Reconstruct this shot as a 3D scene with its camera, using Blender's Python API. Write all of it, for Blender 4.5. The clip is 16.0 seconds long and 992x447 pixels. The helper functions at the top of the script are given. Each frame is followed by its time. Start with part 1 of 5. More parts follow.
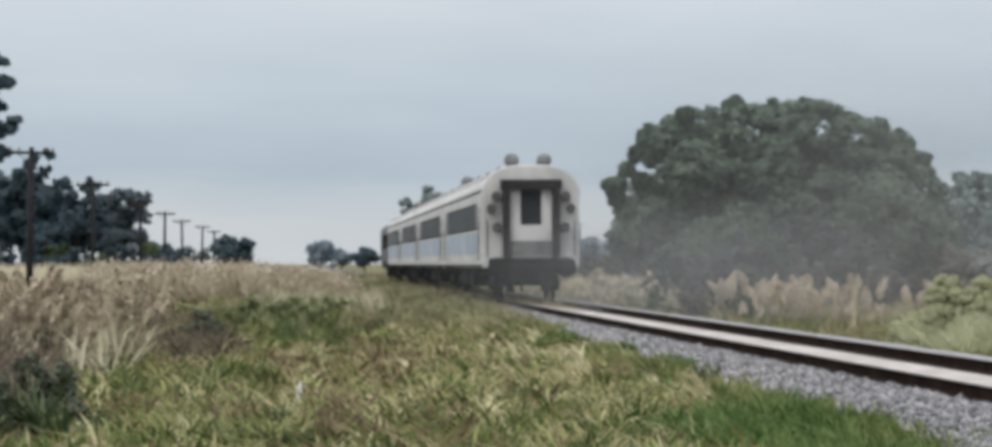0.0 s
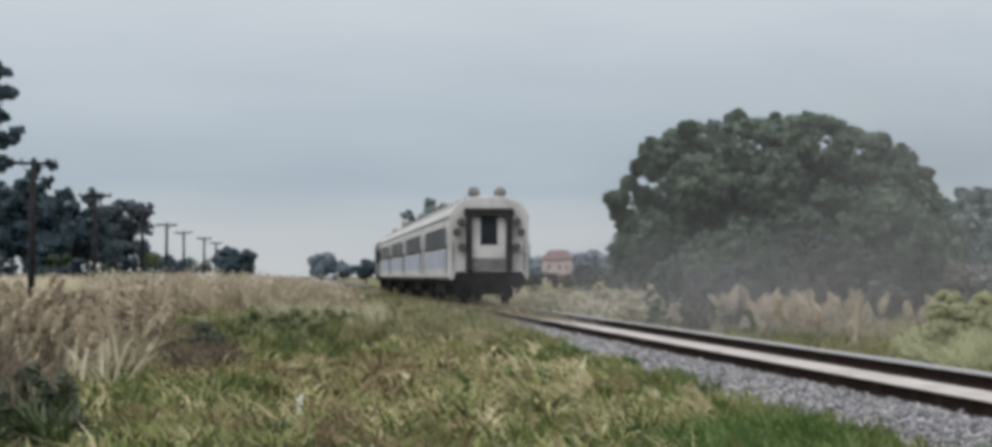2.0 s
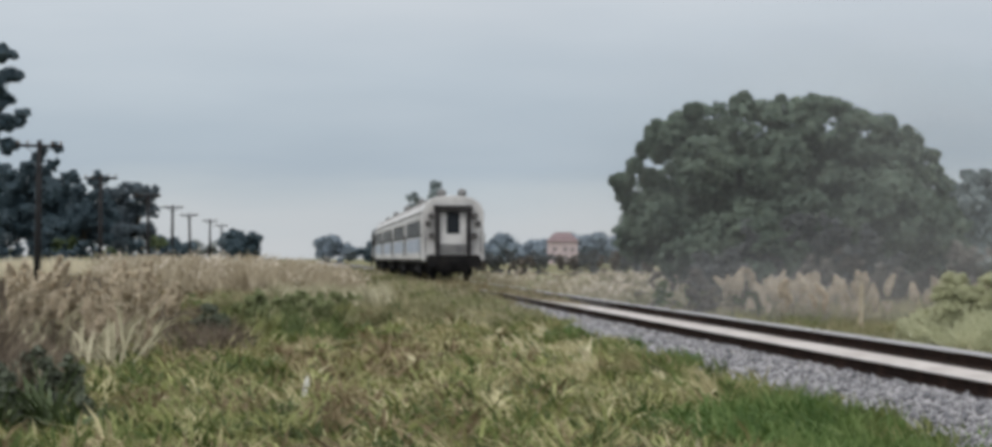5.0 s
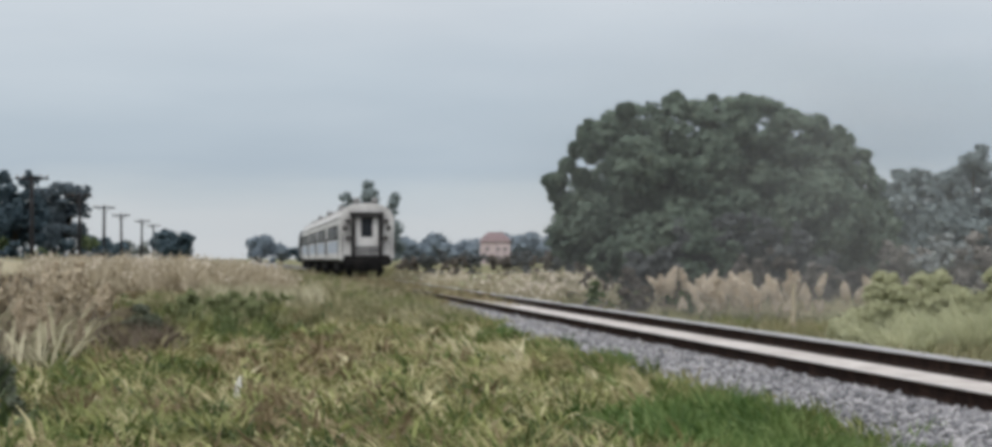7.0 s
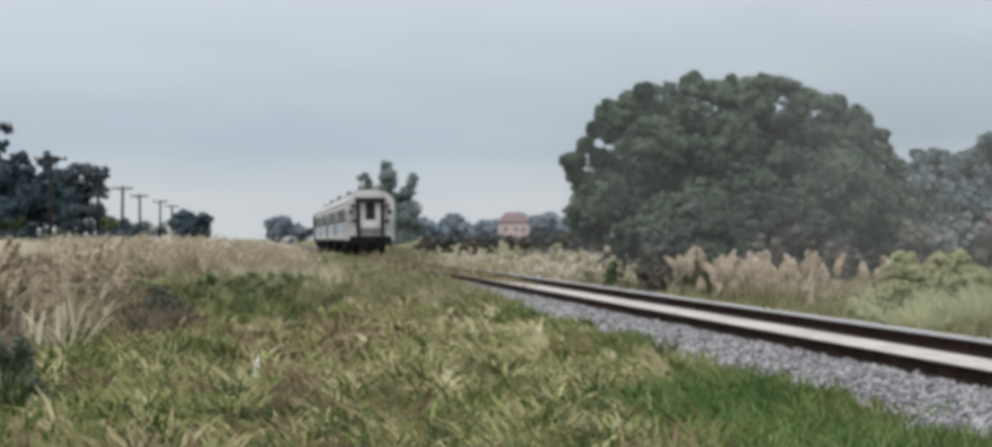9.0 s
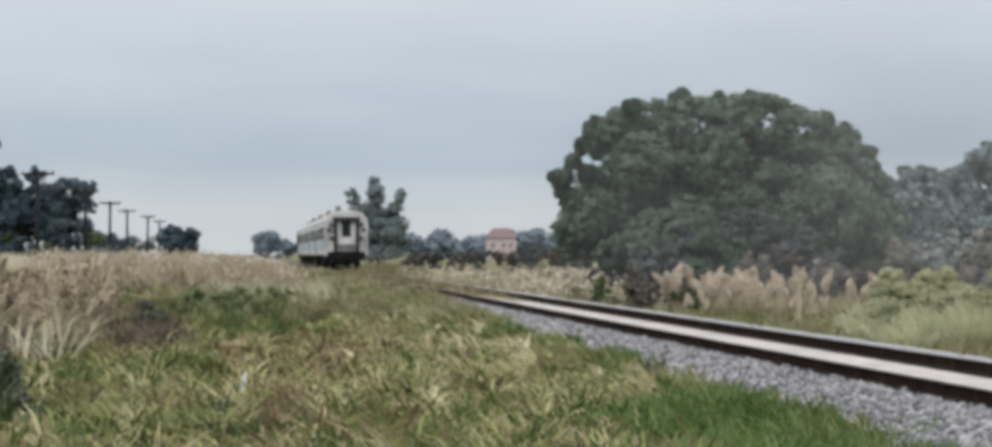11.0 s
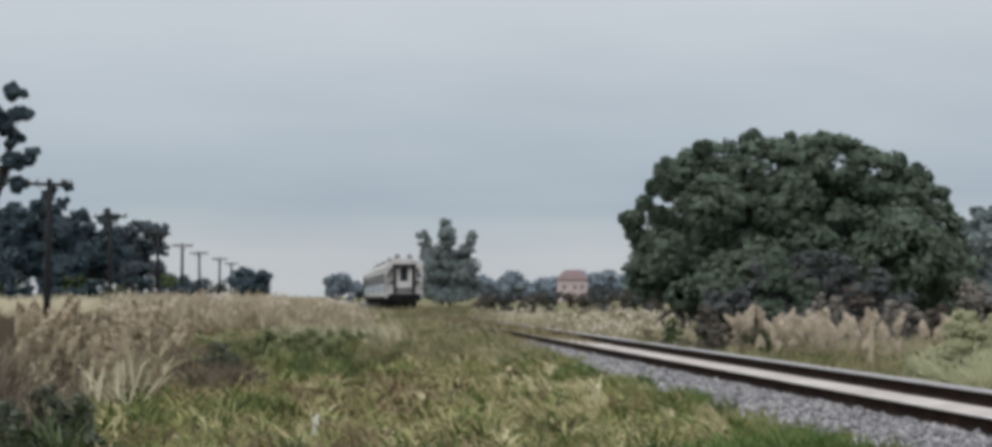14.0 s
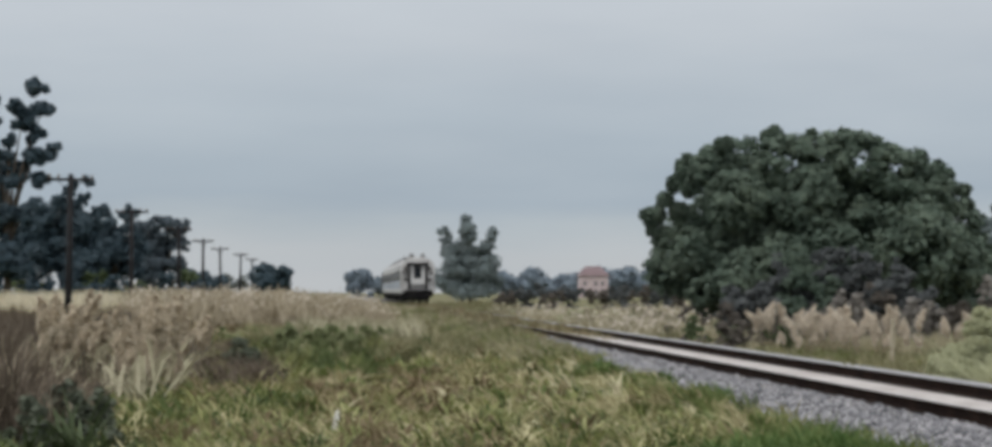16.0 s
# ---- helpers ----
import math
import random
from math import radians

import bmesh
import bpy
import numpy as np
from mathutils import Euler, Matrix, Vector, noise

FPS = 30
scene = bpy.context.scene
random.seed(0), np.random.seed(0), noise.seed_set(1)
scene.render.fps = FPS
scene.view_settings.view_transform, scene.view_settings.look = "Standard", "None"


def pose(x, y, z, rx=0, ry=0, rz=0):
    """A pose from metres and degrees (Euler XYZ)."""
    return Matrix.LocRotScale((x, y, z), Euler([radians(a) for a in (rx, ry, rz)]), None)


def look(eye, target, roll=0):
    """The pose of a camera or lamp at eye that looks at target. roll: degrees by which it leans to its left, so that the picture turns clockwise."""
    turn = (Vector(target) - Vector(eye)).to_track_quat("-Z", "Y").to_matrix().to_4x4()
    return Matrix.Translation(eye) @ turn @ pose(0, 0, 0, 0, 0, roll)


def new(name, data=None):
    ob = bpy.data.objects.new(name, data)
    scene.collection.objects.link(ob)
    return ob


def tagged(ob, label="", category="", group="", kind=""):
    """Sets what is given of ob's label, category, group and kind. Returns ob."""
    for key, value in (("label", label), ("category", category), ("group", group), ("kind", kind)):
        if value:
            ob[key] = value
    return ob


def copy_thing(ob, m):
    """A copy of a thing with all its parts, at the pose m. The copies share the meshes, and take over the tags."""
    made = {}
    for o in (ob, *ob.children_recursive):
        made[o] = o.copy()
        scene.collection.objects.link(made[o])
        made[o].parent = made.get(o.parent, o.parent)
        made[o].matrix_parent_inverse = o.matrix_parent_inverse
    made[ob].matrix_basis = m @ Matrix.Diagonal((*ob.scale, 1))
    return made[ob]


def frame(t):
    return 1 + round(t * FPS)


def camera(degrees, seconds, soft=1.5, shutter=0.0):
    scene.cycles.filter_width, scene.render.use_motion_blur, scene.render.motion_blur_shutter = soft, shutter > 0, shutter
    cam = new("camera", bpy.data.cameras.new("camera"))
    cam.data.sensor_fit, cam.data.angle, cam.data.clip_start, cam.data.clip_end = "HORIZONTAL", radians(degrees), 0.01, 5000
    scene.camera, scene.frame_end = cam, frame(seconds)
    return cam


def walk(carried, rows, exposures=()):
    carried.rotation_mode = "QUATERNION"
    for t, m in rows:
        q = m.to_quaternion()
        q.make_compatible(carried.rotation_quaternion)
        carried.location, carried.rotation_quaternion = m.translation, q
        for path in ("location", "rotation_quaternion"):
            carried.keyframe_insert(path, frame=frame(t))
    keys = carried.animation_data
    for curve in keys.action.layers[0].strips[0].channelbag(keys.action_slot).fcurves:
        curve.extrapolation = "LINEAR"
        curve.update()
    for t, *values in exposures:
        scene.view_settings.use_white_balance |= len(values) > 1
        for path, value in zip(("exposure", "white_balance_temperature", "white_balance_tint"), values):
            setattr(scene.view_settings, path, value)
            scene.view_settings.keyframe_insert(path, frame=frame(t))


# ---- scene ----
LENS = 18.935
EYE = (0.0, 0.0, 1.215)
# seconds, turn to the right of the track's line, upward tilt, lean (degrees)
TURNS = [
    (0, 3.803, 0.754, -0.23), (0.5, 3.691, 0.679, -0.1), (1, 3.575, 0.636, -0.14), (1.5, 3.587, 0.938, -0.08),
    (2, 3.767, 1.004, 0.06), (2.5, 3.725, 0.95, 0.02), (3, 3.779, 0.843, 0.13), (3.2, 3.779, 0.788, 0.13),
    (5.3, 3.651, 0.633, 0.02), (5.5, 4.125, 0.609, 0.02), (6, 5.11, 0.586, -0.04), (6.5, 5.037, 0.467, -0.05),
    (7, 4.955, 0.66, -0.04), (7.5, 4.882, 1.009, -0.08), (8, 4.662, 0.371, -0.1), (8.5, 4.536, 0.265, -0.14),
    (8.7, 4.578, 0.241, -0.14), (10.8, 4.64, 0.902, 0.05), (11, 4.843, 0.584, 0.05), (11.5, 5.24, -0.141, 0.02),
    (12, 4.804, 0.446, 0.04), (12.5, 3.158, 0.677, -0.01), (13, 2.598, 0.799, -0.12), (13.5, 2.864, 1.097, -0.09),
    (14, 3.472, 1.391, -0.03), (14.5, 3.628, 0.731, 0.0), (15, 3.517, 1.179, 0.06), (15.5, 3.169, 1.368, 0.07),
    (16, 3.071, 1.316, 0.09)]
LIGHT = [(0, 0.12), (1.5, -0.05), (3, 0.03), (5.5, 0.0), (6.5, 0.08), (7, 0.08), (7.5, -0.02), (8, 0.13), (8.5, 0.13), (10.8, 0.12), (11, 0.14), (11.5, 0.32), (12, 0.06), (12.5, 0.0), (13, -0.06), (14, -0.08), (14.5, 0.02), (15, -0.08), (15.5, -0.16), (16, -0.14)]

cam = camera(LENS, 16.0, soft=4.0)
walk(cam, [(t, pose(*EYE, 90 + up, 0, -turn) @ pose(0, 0, 0, 0, 0, lean)) for t, turn, up, lean in TURNS], LIGHT)


# ---- sky and sun: an overcast morning ----
def make_world():
    world = bpy.data.worlds.new("world")
    scene.world = world
    world.use_nodes = True
    nt = world.node_tree
    n, link = nt.nodes, nt.links
    n.clear()
    out = n.new("ShaderNodeOutputWorld")
    bg = n.new("ShaderNodeBackground")
    sky = n.new("ShaderNodeTexSky")
    sky.sky_type, sky.sun_disc = "NISHITA", False
    sky.sun_elevation, sky.sun_rotation = radians(48), radians(-60)
    dim = n.new("ShaderNodeMix")
    dim.data_type, dim.blend_type = "RGBA", "MULTIPLY"
    dim.inputs["Factor"].default_value = 1.0
    dim.inputs["B"].default_value = (0.1, 0.1, 0.1, 1)
    link.new(sky.outputs["Color"], dim.inputs["A"])
    co = n.new("ShaderNodeTexCoord")
    sep = n.new("ShaderNodeSeparateXYZ")
    link.new(co.outputs["Generated"], sep.inputs[0])
    stretch = n.new("ShaderNodeMapping")
    stretch.inputs["Scale"].default_value = (7, 7, 40)
    link.new(co.outputs["Generated"], stretch.inputs[0])
    cloud = n.new("ShaderNodeTexNoise")
    cloud.inputs["Scale"].default_value, cloud.inputs["Detail"].default_value = 1.3, 6
    link.new(stretch.outputs[0], cloud.inputs["Vector"])
    lift = n.new("ShaderNodeMath")
    lift.operation = "MULTIPLY_ADD"
    lift.inputs[1].default_value, lift.inputs[2].default_value = 0.034, -0.017
    link.new(cloud.outputs[0], lift.inputs[0])
    up = n.new("ShaderNodeMath")
    link.new(sep.outputs["Z"], up.inputs[0])
    link.new(lift.outputs[0], up.inputs[1])
    ramp = n.new("ShaderNodeValToRGB")
    el = ramp.color_ramp.elements
    el[0].position, el[0].color = 0.0, SKY[0]
    el[1].position, el[1].color = 1.0, SKY[-1]
    for p, c in zip((0.012, 0.024, 0.034, 0.055, 0.09, 0.3), SKY[1:-1]):
        el.new(p).color = c
    link.new(up.outputs[0], ramp.inputs[0])
    wide = n.new("ShaderNodeMapping")
    wide.inputs["Scale"].default_value, wide.inputs["Rotation"].default_value = (5, 5, 17), (0.25, 0.2, 0)
    link.new(co.outputs["Generated"], wide.inputs[0])
    veil = n.new("ShaderNodeTexNoise")
    veil.inputs["Scale"].default_value, veil.inputs["Detail"].default_value = 2.0, 7
    link.new(wide.outputs[0], veil.inputs["Vector"])
    shade = n.new("ShaderNodeValToRGB")
    shade.color_ramp.elements[0].position, shade.color_ramp.elements[0].color = 0.3, (0.96, 0.965, 0.975, 1)
    shade.color_ramp.elements[1].position, shade.color_ramp.elements[1].color = 0.7, (1.03, 1.03, 1.03, 1)
    link.new(veil.outputs[0], shade.inputs[0])
    cloudy = n.new("ShaderNodeMix")
    cloudy.data_type, cloudy.blend_type = "RGBA", "MULTIPLY"
    cloudy.inputs["Factor"].default_value = 1.0
    link.new(ramp.outputs[0], cloudy.inputs["A"])
    link.new(shade.outputs[0], cloudy.inputs["B"])
    mix = n.new("ShaderNodeMix")
    mix.data_type = "RGBA"
    mix.inputs["Factor"].default_value = 0.9
    link.new(dim.outputs["Result"], mix.inputs["A"])
    link.new(cloudy.outputs["Result"], mix.inputs["B"])
    link.new(mix.outputs["Result"], bg.inputs["Color"])
    bg.inputs["Strength"].default_value = 1.0
    link.new(bg.outputs[0], out.inputs[0])


SKY = [(0.57, 0.60, 0.63, 1), (0.545, 0.59, 0.63, 1), (0.485, 0.55, 0.605, 1), (0.405, 0.485, 0.57, 1), (0.475, 0.545, 0.62, 1),
       (0.59, 0.635, 0.69, 1), (1.05, 1.08, 1.1, 1), (1.7, 1.7, 1.7, 1)]
make_world()
sun_data = bpy.data.lights.new("sun", "SUN")
sun_data.energy, sun_data.angle, sun_data.color = 1.0, radians(20), (1.0, 0.96, 0.9)
sun = new("sun", sun_data)
sun.matrix_world = look((0, 0, 60), (32, 38, 0))


# ---- materials ----
def mat(name, colours, scale=4.0, rough=0.8, metal=0.0, bump=0.0, fine=60.0, island=0.0, patch=0.0, patch_scale=0.5, patch_colour=None, through_light=0.0, gloss=0.3):
    """A surface that varies between the colours by noise, by piece and by wide patches."""
    m = bpy.data.materials.new(name)
    m.use_nodes = True
    nt = m.node_tree
    n, link = nt.nodes, nt.links
    b = n["Principled BSDF"]
    b.inputs["Roughness"].default_value, b.inputs["Metallic"].default_value = rough, metal
    b.inputs["Specular IOR Level"].default_value = gloss
    geo = n.new("ShaderNodeNewGeometry")
    co = n.new("ShaderNodeTexCoord")
    where = co.outputs["Object"]
    big = n.new("ShaderNodeTexNoise")
    big.inputs["Scale"].default_value, big.inputs["Detail"].default_value = scale, 5
    link.new(where, big.inputs["Vector"])
    value = big.outputs[0]
    if island:
        mixv = n.new("ShaderNodeMix")
        mixv.inputs["Factor"].default_value = island
        link.new(value, mixv.inputs["A"])
        link.new(geo.outputs["Random Per Island"], mixv.inputs["B"])
        value = mixv.outputs["Result"]
    ramp = n.new("ShaderNodeValToRGB")
    el = ramp.color_ramp.elements
    lo, hi = (0.28, 0.72) if island < 0.5 else (0.1, 0.9)
    el[0].position, el[0].color = lo, (*colours[0], 1)
    el[1].position, el[1].color = hi, (*colours[-1], 1)
    for i, c in enumerate(colours[1:-1], 1):
        el.new(lo + (hi - lo) * i / (len(colours) - 1)).color = (*c, 1)
    link.new(value, ramp.inputs[0])
    colour = ramp.outputs[0]
    if patch:
        pn = n.new("ShaderNodeTexNoise")
        pn.inputs["Scale"].default_value, pn.inputs["Detail"].default_value = patch_scale, 3
        link.new(where, pn.inputs["Vector"])
        pr = n.new("ShaderNodeMapRange")
        pr.inputs["From Min"].default_value, pr.inputs["From Max"].default_value = 0.46, 0.6
        pr.inputs["To Max"].default_value = patch
        link.new(pn.outputs[0], pr.inputs[0])
        pm = n.new("ShaderNodeMix")
        pm.data_type = "RGBA"
        link.new(pr.outputs[0], pm.inputs["Factor"])
        link.new(colour, pm.inputs["A"])
        pm.inputs["B"].default_value = (*patch_colour, 1)
        colour = pm.outputs["Result"]
    link.new(colour, b.inputs["Base Color"])
    if bump:
        fn = n.new("ShaderNodeTexNoise")
        fn.inputs["Scale"].default_value, fn.inputs["Detail"].default_value = fine, 4
        link.new(where, fn.inputs["Vector"])
        bp = n.new("ShaderNodeBump")
        bp.inputs["Strength"].default_value, bp.inputs["Distance"].default_value = bump, 0.02
        link.new(fn.outputs[0], bp.inputs["Height"])
        link.new(bp.outputs[0], b.inputs["Normal"])
    if through_light:
        tr = n.new("ShaderNodeBsdfTranslucent")
        link.new(colour, tr.inputs[0])
        ms = n.new("ShaderNodeMixShader")
        ms.inputs[0].default_value = through_light
        link.new(b.outputs[0], ms.inputs[1])
        link.new(tr.outputs[0], ms.inputs[2])
        link.new(ms.outputs[0], n["Material Output"].inputs[0])
    return m


M = {
    "soil": mat("soil", [(0.07, 0.07, 0.03), (0.14, 0.12, 0.06), (0.2, 0.17, 0.09)], 0.6, 0.95, bump=0.6, fine=9, patch=0.8, patch_scale=0.09, patch_colour=(0.09, 0.11, 0.035)),
    "gravel": mat("gravel", [(0.17, 0.17, 0.18), (0.27, 0.27, 0.28), (0.36, 0.35, 0.35)], 14, 0.9, bump=1.0, fine=22),
    "pale_gravel": mat("pale_gravel", [(0.3, 0.275, 0.26), (0.43, 0.4, 0.385), (0.56, 0.53, 0.51)], 3, 0.9, bump=0.8, fine=22, patch=0.45, patch_scale=0.55, patch_colour=(0.3, 0.265, 0.25)),
    "stone": mat("stone", [(0.09, 0.09, 0.1), (0.2, 0.2, 0.215), (0.38, 0.37, 0.38)], 9, 0.85, island=0.8, bump=0.4, fine=60),
    "dark_gravel": mat("dark_gravel", [(0.022, 0.016, 0.014), (0.045, 0.035, 0.031), (0.09, 0.075, 0.068)], 3, 0.95, bump=0.8, fine=22, gloss=0.05),
    "rail": mat("rail", [(0.012, 0.008, 0.007), (0.02, 0.013, 0.011), (0.034, 0.021, 0.016)], 5, 0.95, bump=0.3, fine=40, gloss=0.02),
    "railhead": mat("railhead", [(0.3, 0.28, 0.27), (0.42, 0.41, 0.4)], 3, 0.35, metal=0.9),
    "sleeper": mat("sleeper", [(0.17, 0.16, 0.15), (0.25, 0.24, 0.23), (0.32, 0.31, 0.3)], 6, 0.9, bump=0.4, fine=30),
    "olive": mat("olive_grass", [(0.033, 0.052, 0.015), (0.08, 0.105, 0.03), (0.152, 0.175, 0.06), (0.3, 0.302, 0.14)], 1.1, 0.75, island=0.7, through_light=0.3),
    "green": mat("green_grass", [(0.045, 0.07, 0.018), (0.085, 0.12, 0.03), (0.14, 0.17, 0.055)], 1.1, 0.75, island=0.7, through_light=0.3),
    "dry": mat("dry_grass", [(0.155, 0.147, 0.058), (0.285, 0.265, 0.127), (0.51, 0.47, 0.285)], 1.1, 0.8, island=0.75, through_light=0.3),
    "dun": mat("dun_grass", [(0.1, 0.075, 0.04), (0.17, 0.13, 0.075), (0.27, 0.22, 0.13)], 1.1, 0.8, island=0.7, through_light=0.25),
    "pale_straw": mat("pale_straw", [(0.23, 0.21, 0.105), (0.4, 0.36, 0.205), (0.6, 0.55, 0.38)], 1.1, 0.8, island=0.75, through_light=0.3),
    "pale_green": mat("pale_green_grass", [(0.15, 0.165, 0.055), (0.25, 0.265, 0.1), (0.4, 0.4, 0.19)], 1.1, 0.75, island=0.75, through_light=0.3),
    "lush": mat("lush_grass", [(0.032, 0.068, 0.017), (0.09, 0.15, 0.04), (0.21, 0.27, 0.1)], 1.5, 0.7, island=0.65, through_light=0.3),
    "straw": mat("straw", [(0.22, 0.185, 0.125), (0.36, 0.31, 0.225), (0.52, 0.46, 0.36)], 0.7, 0.85, island=0.5, through_light=0.25),
    "plume": mat("plume", [(0.46, 0.4, 0.32), (0.62, 0.55, 0.46), (0.76, 0.69, 0.59)], 2, 0.9, island=0.6, through_light=0.3),
    "tan_plume": mat("tan_plume", [(0.34, 0.285, 0.21), (0.52, 0.45, 0.345), (0.74, 0.66, 0.53)], 2, 0.9, island=0.6, through_light=0.3),
    "brown": mat("dead_weed", [(0.055, 0.044, 0.035), (0.105, 0.084, 0.064), (0.18, 0.145, 0.105)], 0.9, 0.9, island=0.5, through_light=0.15),
    "tan": mat("tan_grass", [(0.2, 0.18, 0.11), (0.33, 0.3, 0.2), (0.47, 0.42, 0.31)], 0.8, 0.85, island=0.5, through_light=0.25),
    "leaf": mat("leaf", [(0.066, 0.1, 0.075), (0.122, 0.165, 0.127), (0.195, 0.245, 0.185)], 0.6, 0.7, island=0.2, through_light=0.38),
    # gum foliage: own blue-grey, pushed bluer and lighter as painted haze
    "gum": mat("hazed_gum_leaf", [(0.028, 0.052, 0.068), (0.052, 0.084, 0.106), (0.098, 0.136, 0.162)], 0.7, 0.7, island=0.25, through_light=0.2),
    "blue_gum": mat("hazed_blue_gum_leaf", [(0.05, 0.072, 0.088), (0.085, 0.112, 0.135), (0.125, 0.155, 0.18)], 0.7, 0.7, island=0.25, through_light=0.2),
    # dusky and grey leaf: base colours raised and greyed to paint in haze
    "hazed_leaf": mat("hazed_leaf", [(0.125, 0.158, 0.165), (0.175, 0.215, 0.222), (0.235, 0.275, 0.282)], 0.4, 0.7, island=0.25, through_light=0.15),
    "hazed_grey_leaf": mat("hazed_grey_leaf", [(0.19, 0.21, 0.21), (0.26, 0.285, 0.285), (0.34, 0.365, 0.36)], 0.4, 0.7, island=0.25, through_light=0.15),
    # horizon trees: the blue-grey distance haze is mixed into the leaf colour
    "hazed_far_leaf": mat("hazed_far_leaf", [(0.165, 0.21, 0.255), (0.21, 0.26, 0.31), (0.26, 0.31, 0.365)], 0.2, 0.7, island=0.4, through_light=0.15),
    "shrub": mat("shrub_leaf", [(0.04, 0.06, 0.025), (0.075, 0.105, 0.045), (0.13, 0.155, 0.075)], 2, 0.7, island=0.5, through_light=0.2),
    "teal_weed": mat("teal_weed_leaf", [(0.05, 0.062, 0.044), (0.095, 0.112, 0.078), (0.17, 0.185, 0.135)], 3, 0.65, island=0.5, through_light=0.2),
    "leafy": mat("leafy_weed_leaf", [(0.12, 0.145, 0.07), (0.22, 0.25, 0.125), (0.34, 0.36, 0.2)], 3, 0.7, island=0.5, through_light=0.4),
    "willow": mat("willow_leaf", [(0.33, 0.345, 0.215), (0.43, 0.44, 0.285), (0.53, 0.53, 0.36)], 2, 0.75, island=0.5, through_light=0.45),
    "cream_brush": mat("cream_brush", [(0.22, 0.21, 0.135), (0.36, 0.335, 0.23), (0.52, 0.48, 0.36)], 1.2, 0.85, island=0.5, through_light=0.25),
    "stubble": mat("stubble", [(0.4, 0.36, 0.25), (0.58, 0.53, 0.4), (0.74, 0.69, 0.55)], 0.8, 0.85, island=0.5, through_light=0.3),
    "twig": mat("twig", [(0.06, 0.053, 0.047), (0.105, 0.092, 0.08), (0.165, 0.145, 0.125)], 1.5, 0.9, island=0.5),
    "thicket": mat("thicket", [(0.068, 0.076, 0.08), (0.104, 0.114, 0.118), (0.15, 0.158, 0.158)], 1.2, 0.9, island=0.3, through_light=0.25),
    # grey-brown twigs, lightened in colour to suggest haze before them
    "brush": mat("hazed_brush", [(0.13, 0.125, 0.115), (0.21, 0.195, 0.18), (0.31, 0.285, 0.255)], 1.5, 0.9, island=0.5),
    "verge": mat("verge_grass", [(0.11, 0.115, 0.055), (0.2, 0.19, 0.105), (0.33, 0.3, 0.19)], 0.8, 0.85, island=0.6, through_light=0.25),
    "bark": mat("bark", [(0.05, 0.04, 0.03), (0.1, 0.085, 0.07)], 3, 0.95, bump=0.5, fine=14),
    "pole": mat("pole_timber", [(0.012, 0.012, 0.014), (0.026, 0.025, 0.027)], 3, 0.95, bump=0.3, fine=20),
    "insulator": mat("insulator", [(0.1, 0.07, 0.05), (0.16, 0.12, 0.09)], 3, 0.3),
    "wire": mat("wire", [(0.1, 0.1, 0.1), (0.14, 0.14, 0.14)], 3, 0.6, metal=0.5),
    "white": mat("coach_white", [(0.4, 0.395, 0.395), (0.54, 0.535, 0.535), (0.64, 0.635, 0.63)], 0.9, 0.45, bump=0.1, fine=12, patch=0.45, patch_scale=0.6, patch_colour=(0.31, 0.3, 0.3)),
    "roof": mat("coach_roof", [(0.2, 0.195, 0.195), (0.31, 0.3, 0.3), (0.42, 0.41, 0.4)], 0.7, 0.7, bump=0.1, fine=8, patch=0.5, patch_scale=0.45, patch_colour=(0.17, 0.165, 0.16)),
    "vent": mat("vent_steel", [(0.09, 0.09, 0.094), (0.15, 0.15, 0.152), (0.22, 0.217, 0.214)], 2.5, 0.7, bump=0.15, fine=15),
    "blue": mat("coach_pale_blue", [(0.27, 0.32, 0.41), (0.34, 0.395, 0.48), (0.43, 0.475, 0.55)], 0.8, 0.5, patch=0.5, patch_scale=0.5, patch_colour=(0.22, 0.25, 0.3)),
    "rubber": mat("gangway_rubber", [(0.014, 0.013, 0.014), (0.03, 0.028, 0.03)], 4, 0.8, bump=0.3, fine=20),
    "under": mat("underframe", [(0.008, 0.008, 0.009), (0.014, 0.0135, 0.014), (0.026, 0.024, 0.023)], 3, 0.9, bump=0.3, fine=15, gloss=0.08),
    "rust": mat("rusty_lamp", [(0.05, 0.047, 0.047), (0.1, 0.094, 0.094)], 8, 0.7),
    "pane": mat("window_glass", [(0.016, 0.019, 0.024), (0.03, 0.034, 0.04)], 0.6, 0.3, gloss=0.05),
    "loco": mat("locomotive_paint", [(0.04, 0.045, 0.06), (0.07, 0.075, 0.09)], 0.8, 0.45),
    # farmhouse panes: pale haze grey put in place of dark glass
    "hazed_pane": mat("hazed_house_window", [(0.17, 0.16, 0.17), (0.24, 0.22, 0.23)], 0.6, 0.4, gloss=0.1),
    "wall": mat("house_wall", [(0.44, 0.36, 0.37), (0.53, 0.44, 0.45)], 0.5, 0.9),
    "tile": mat("house_roof", [(0.17, 0.125, 0.132), (0.22, 0.16, 0.168)], 0.7, 0.85),
    "plastic": mat("white_plastic", [(0.75, 0.74, 0.7), (0.84, 0.83, 0.8)], 12, 0.5, through_light=0.3),
    "post": mat("weathered_post", [(0.3, 0.26, 0.19), (0.46, 0.41, 0.32)], 5, 0.9, bump=0.4, fine=30),
}


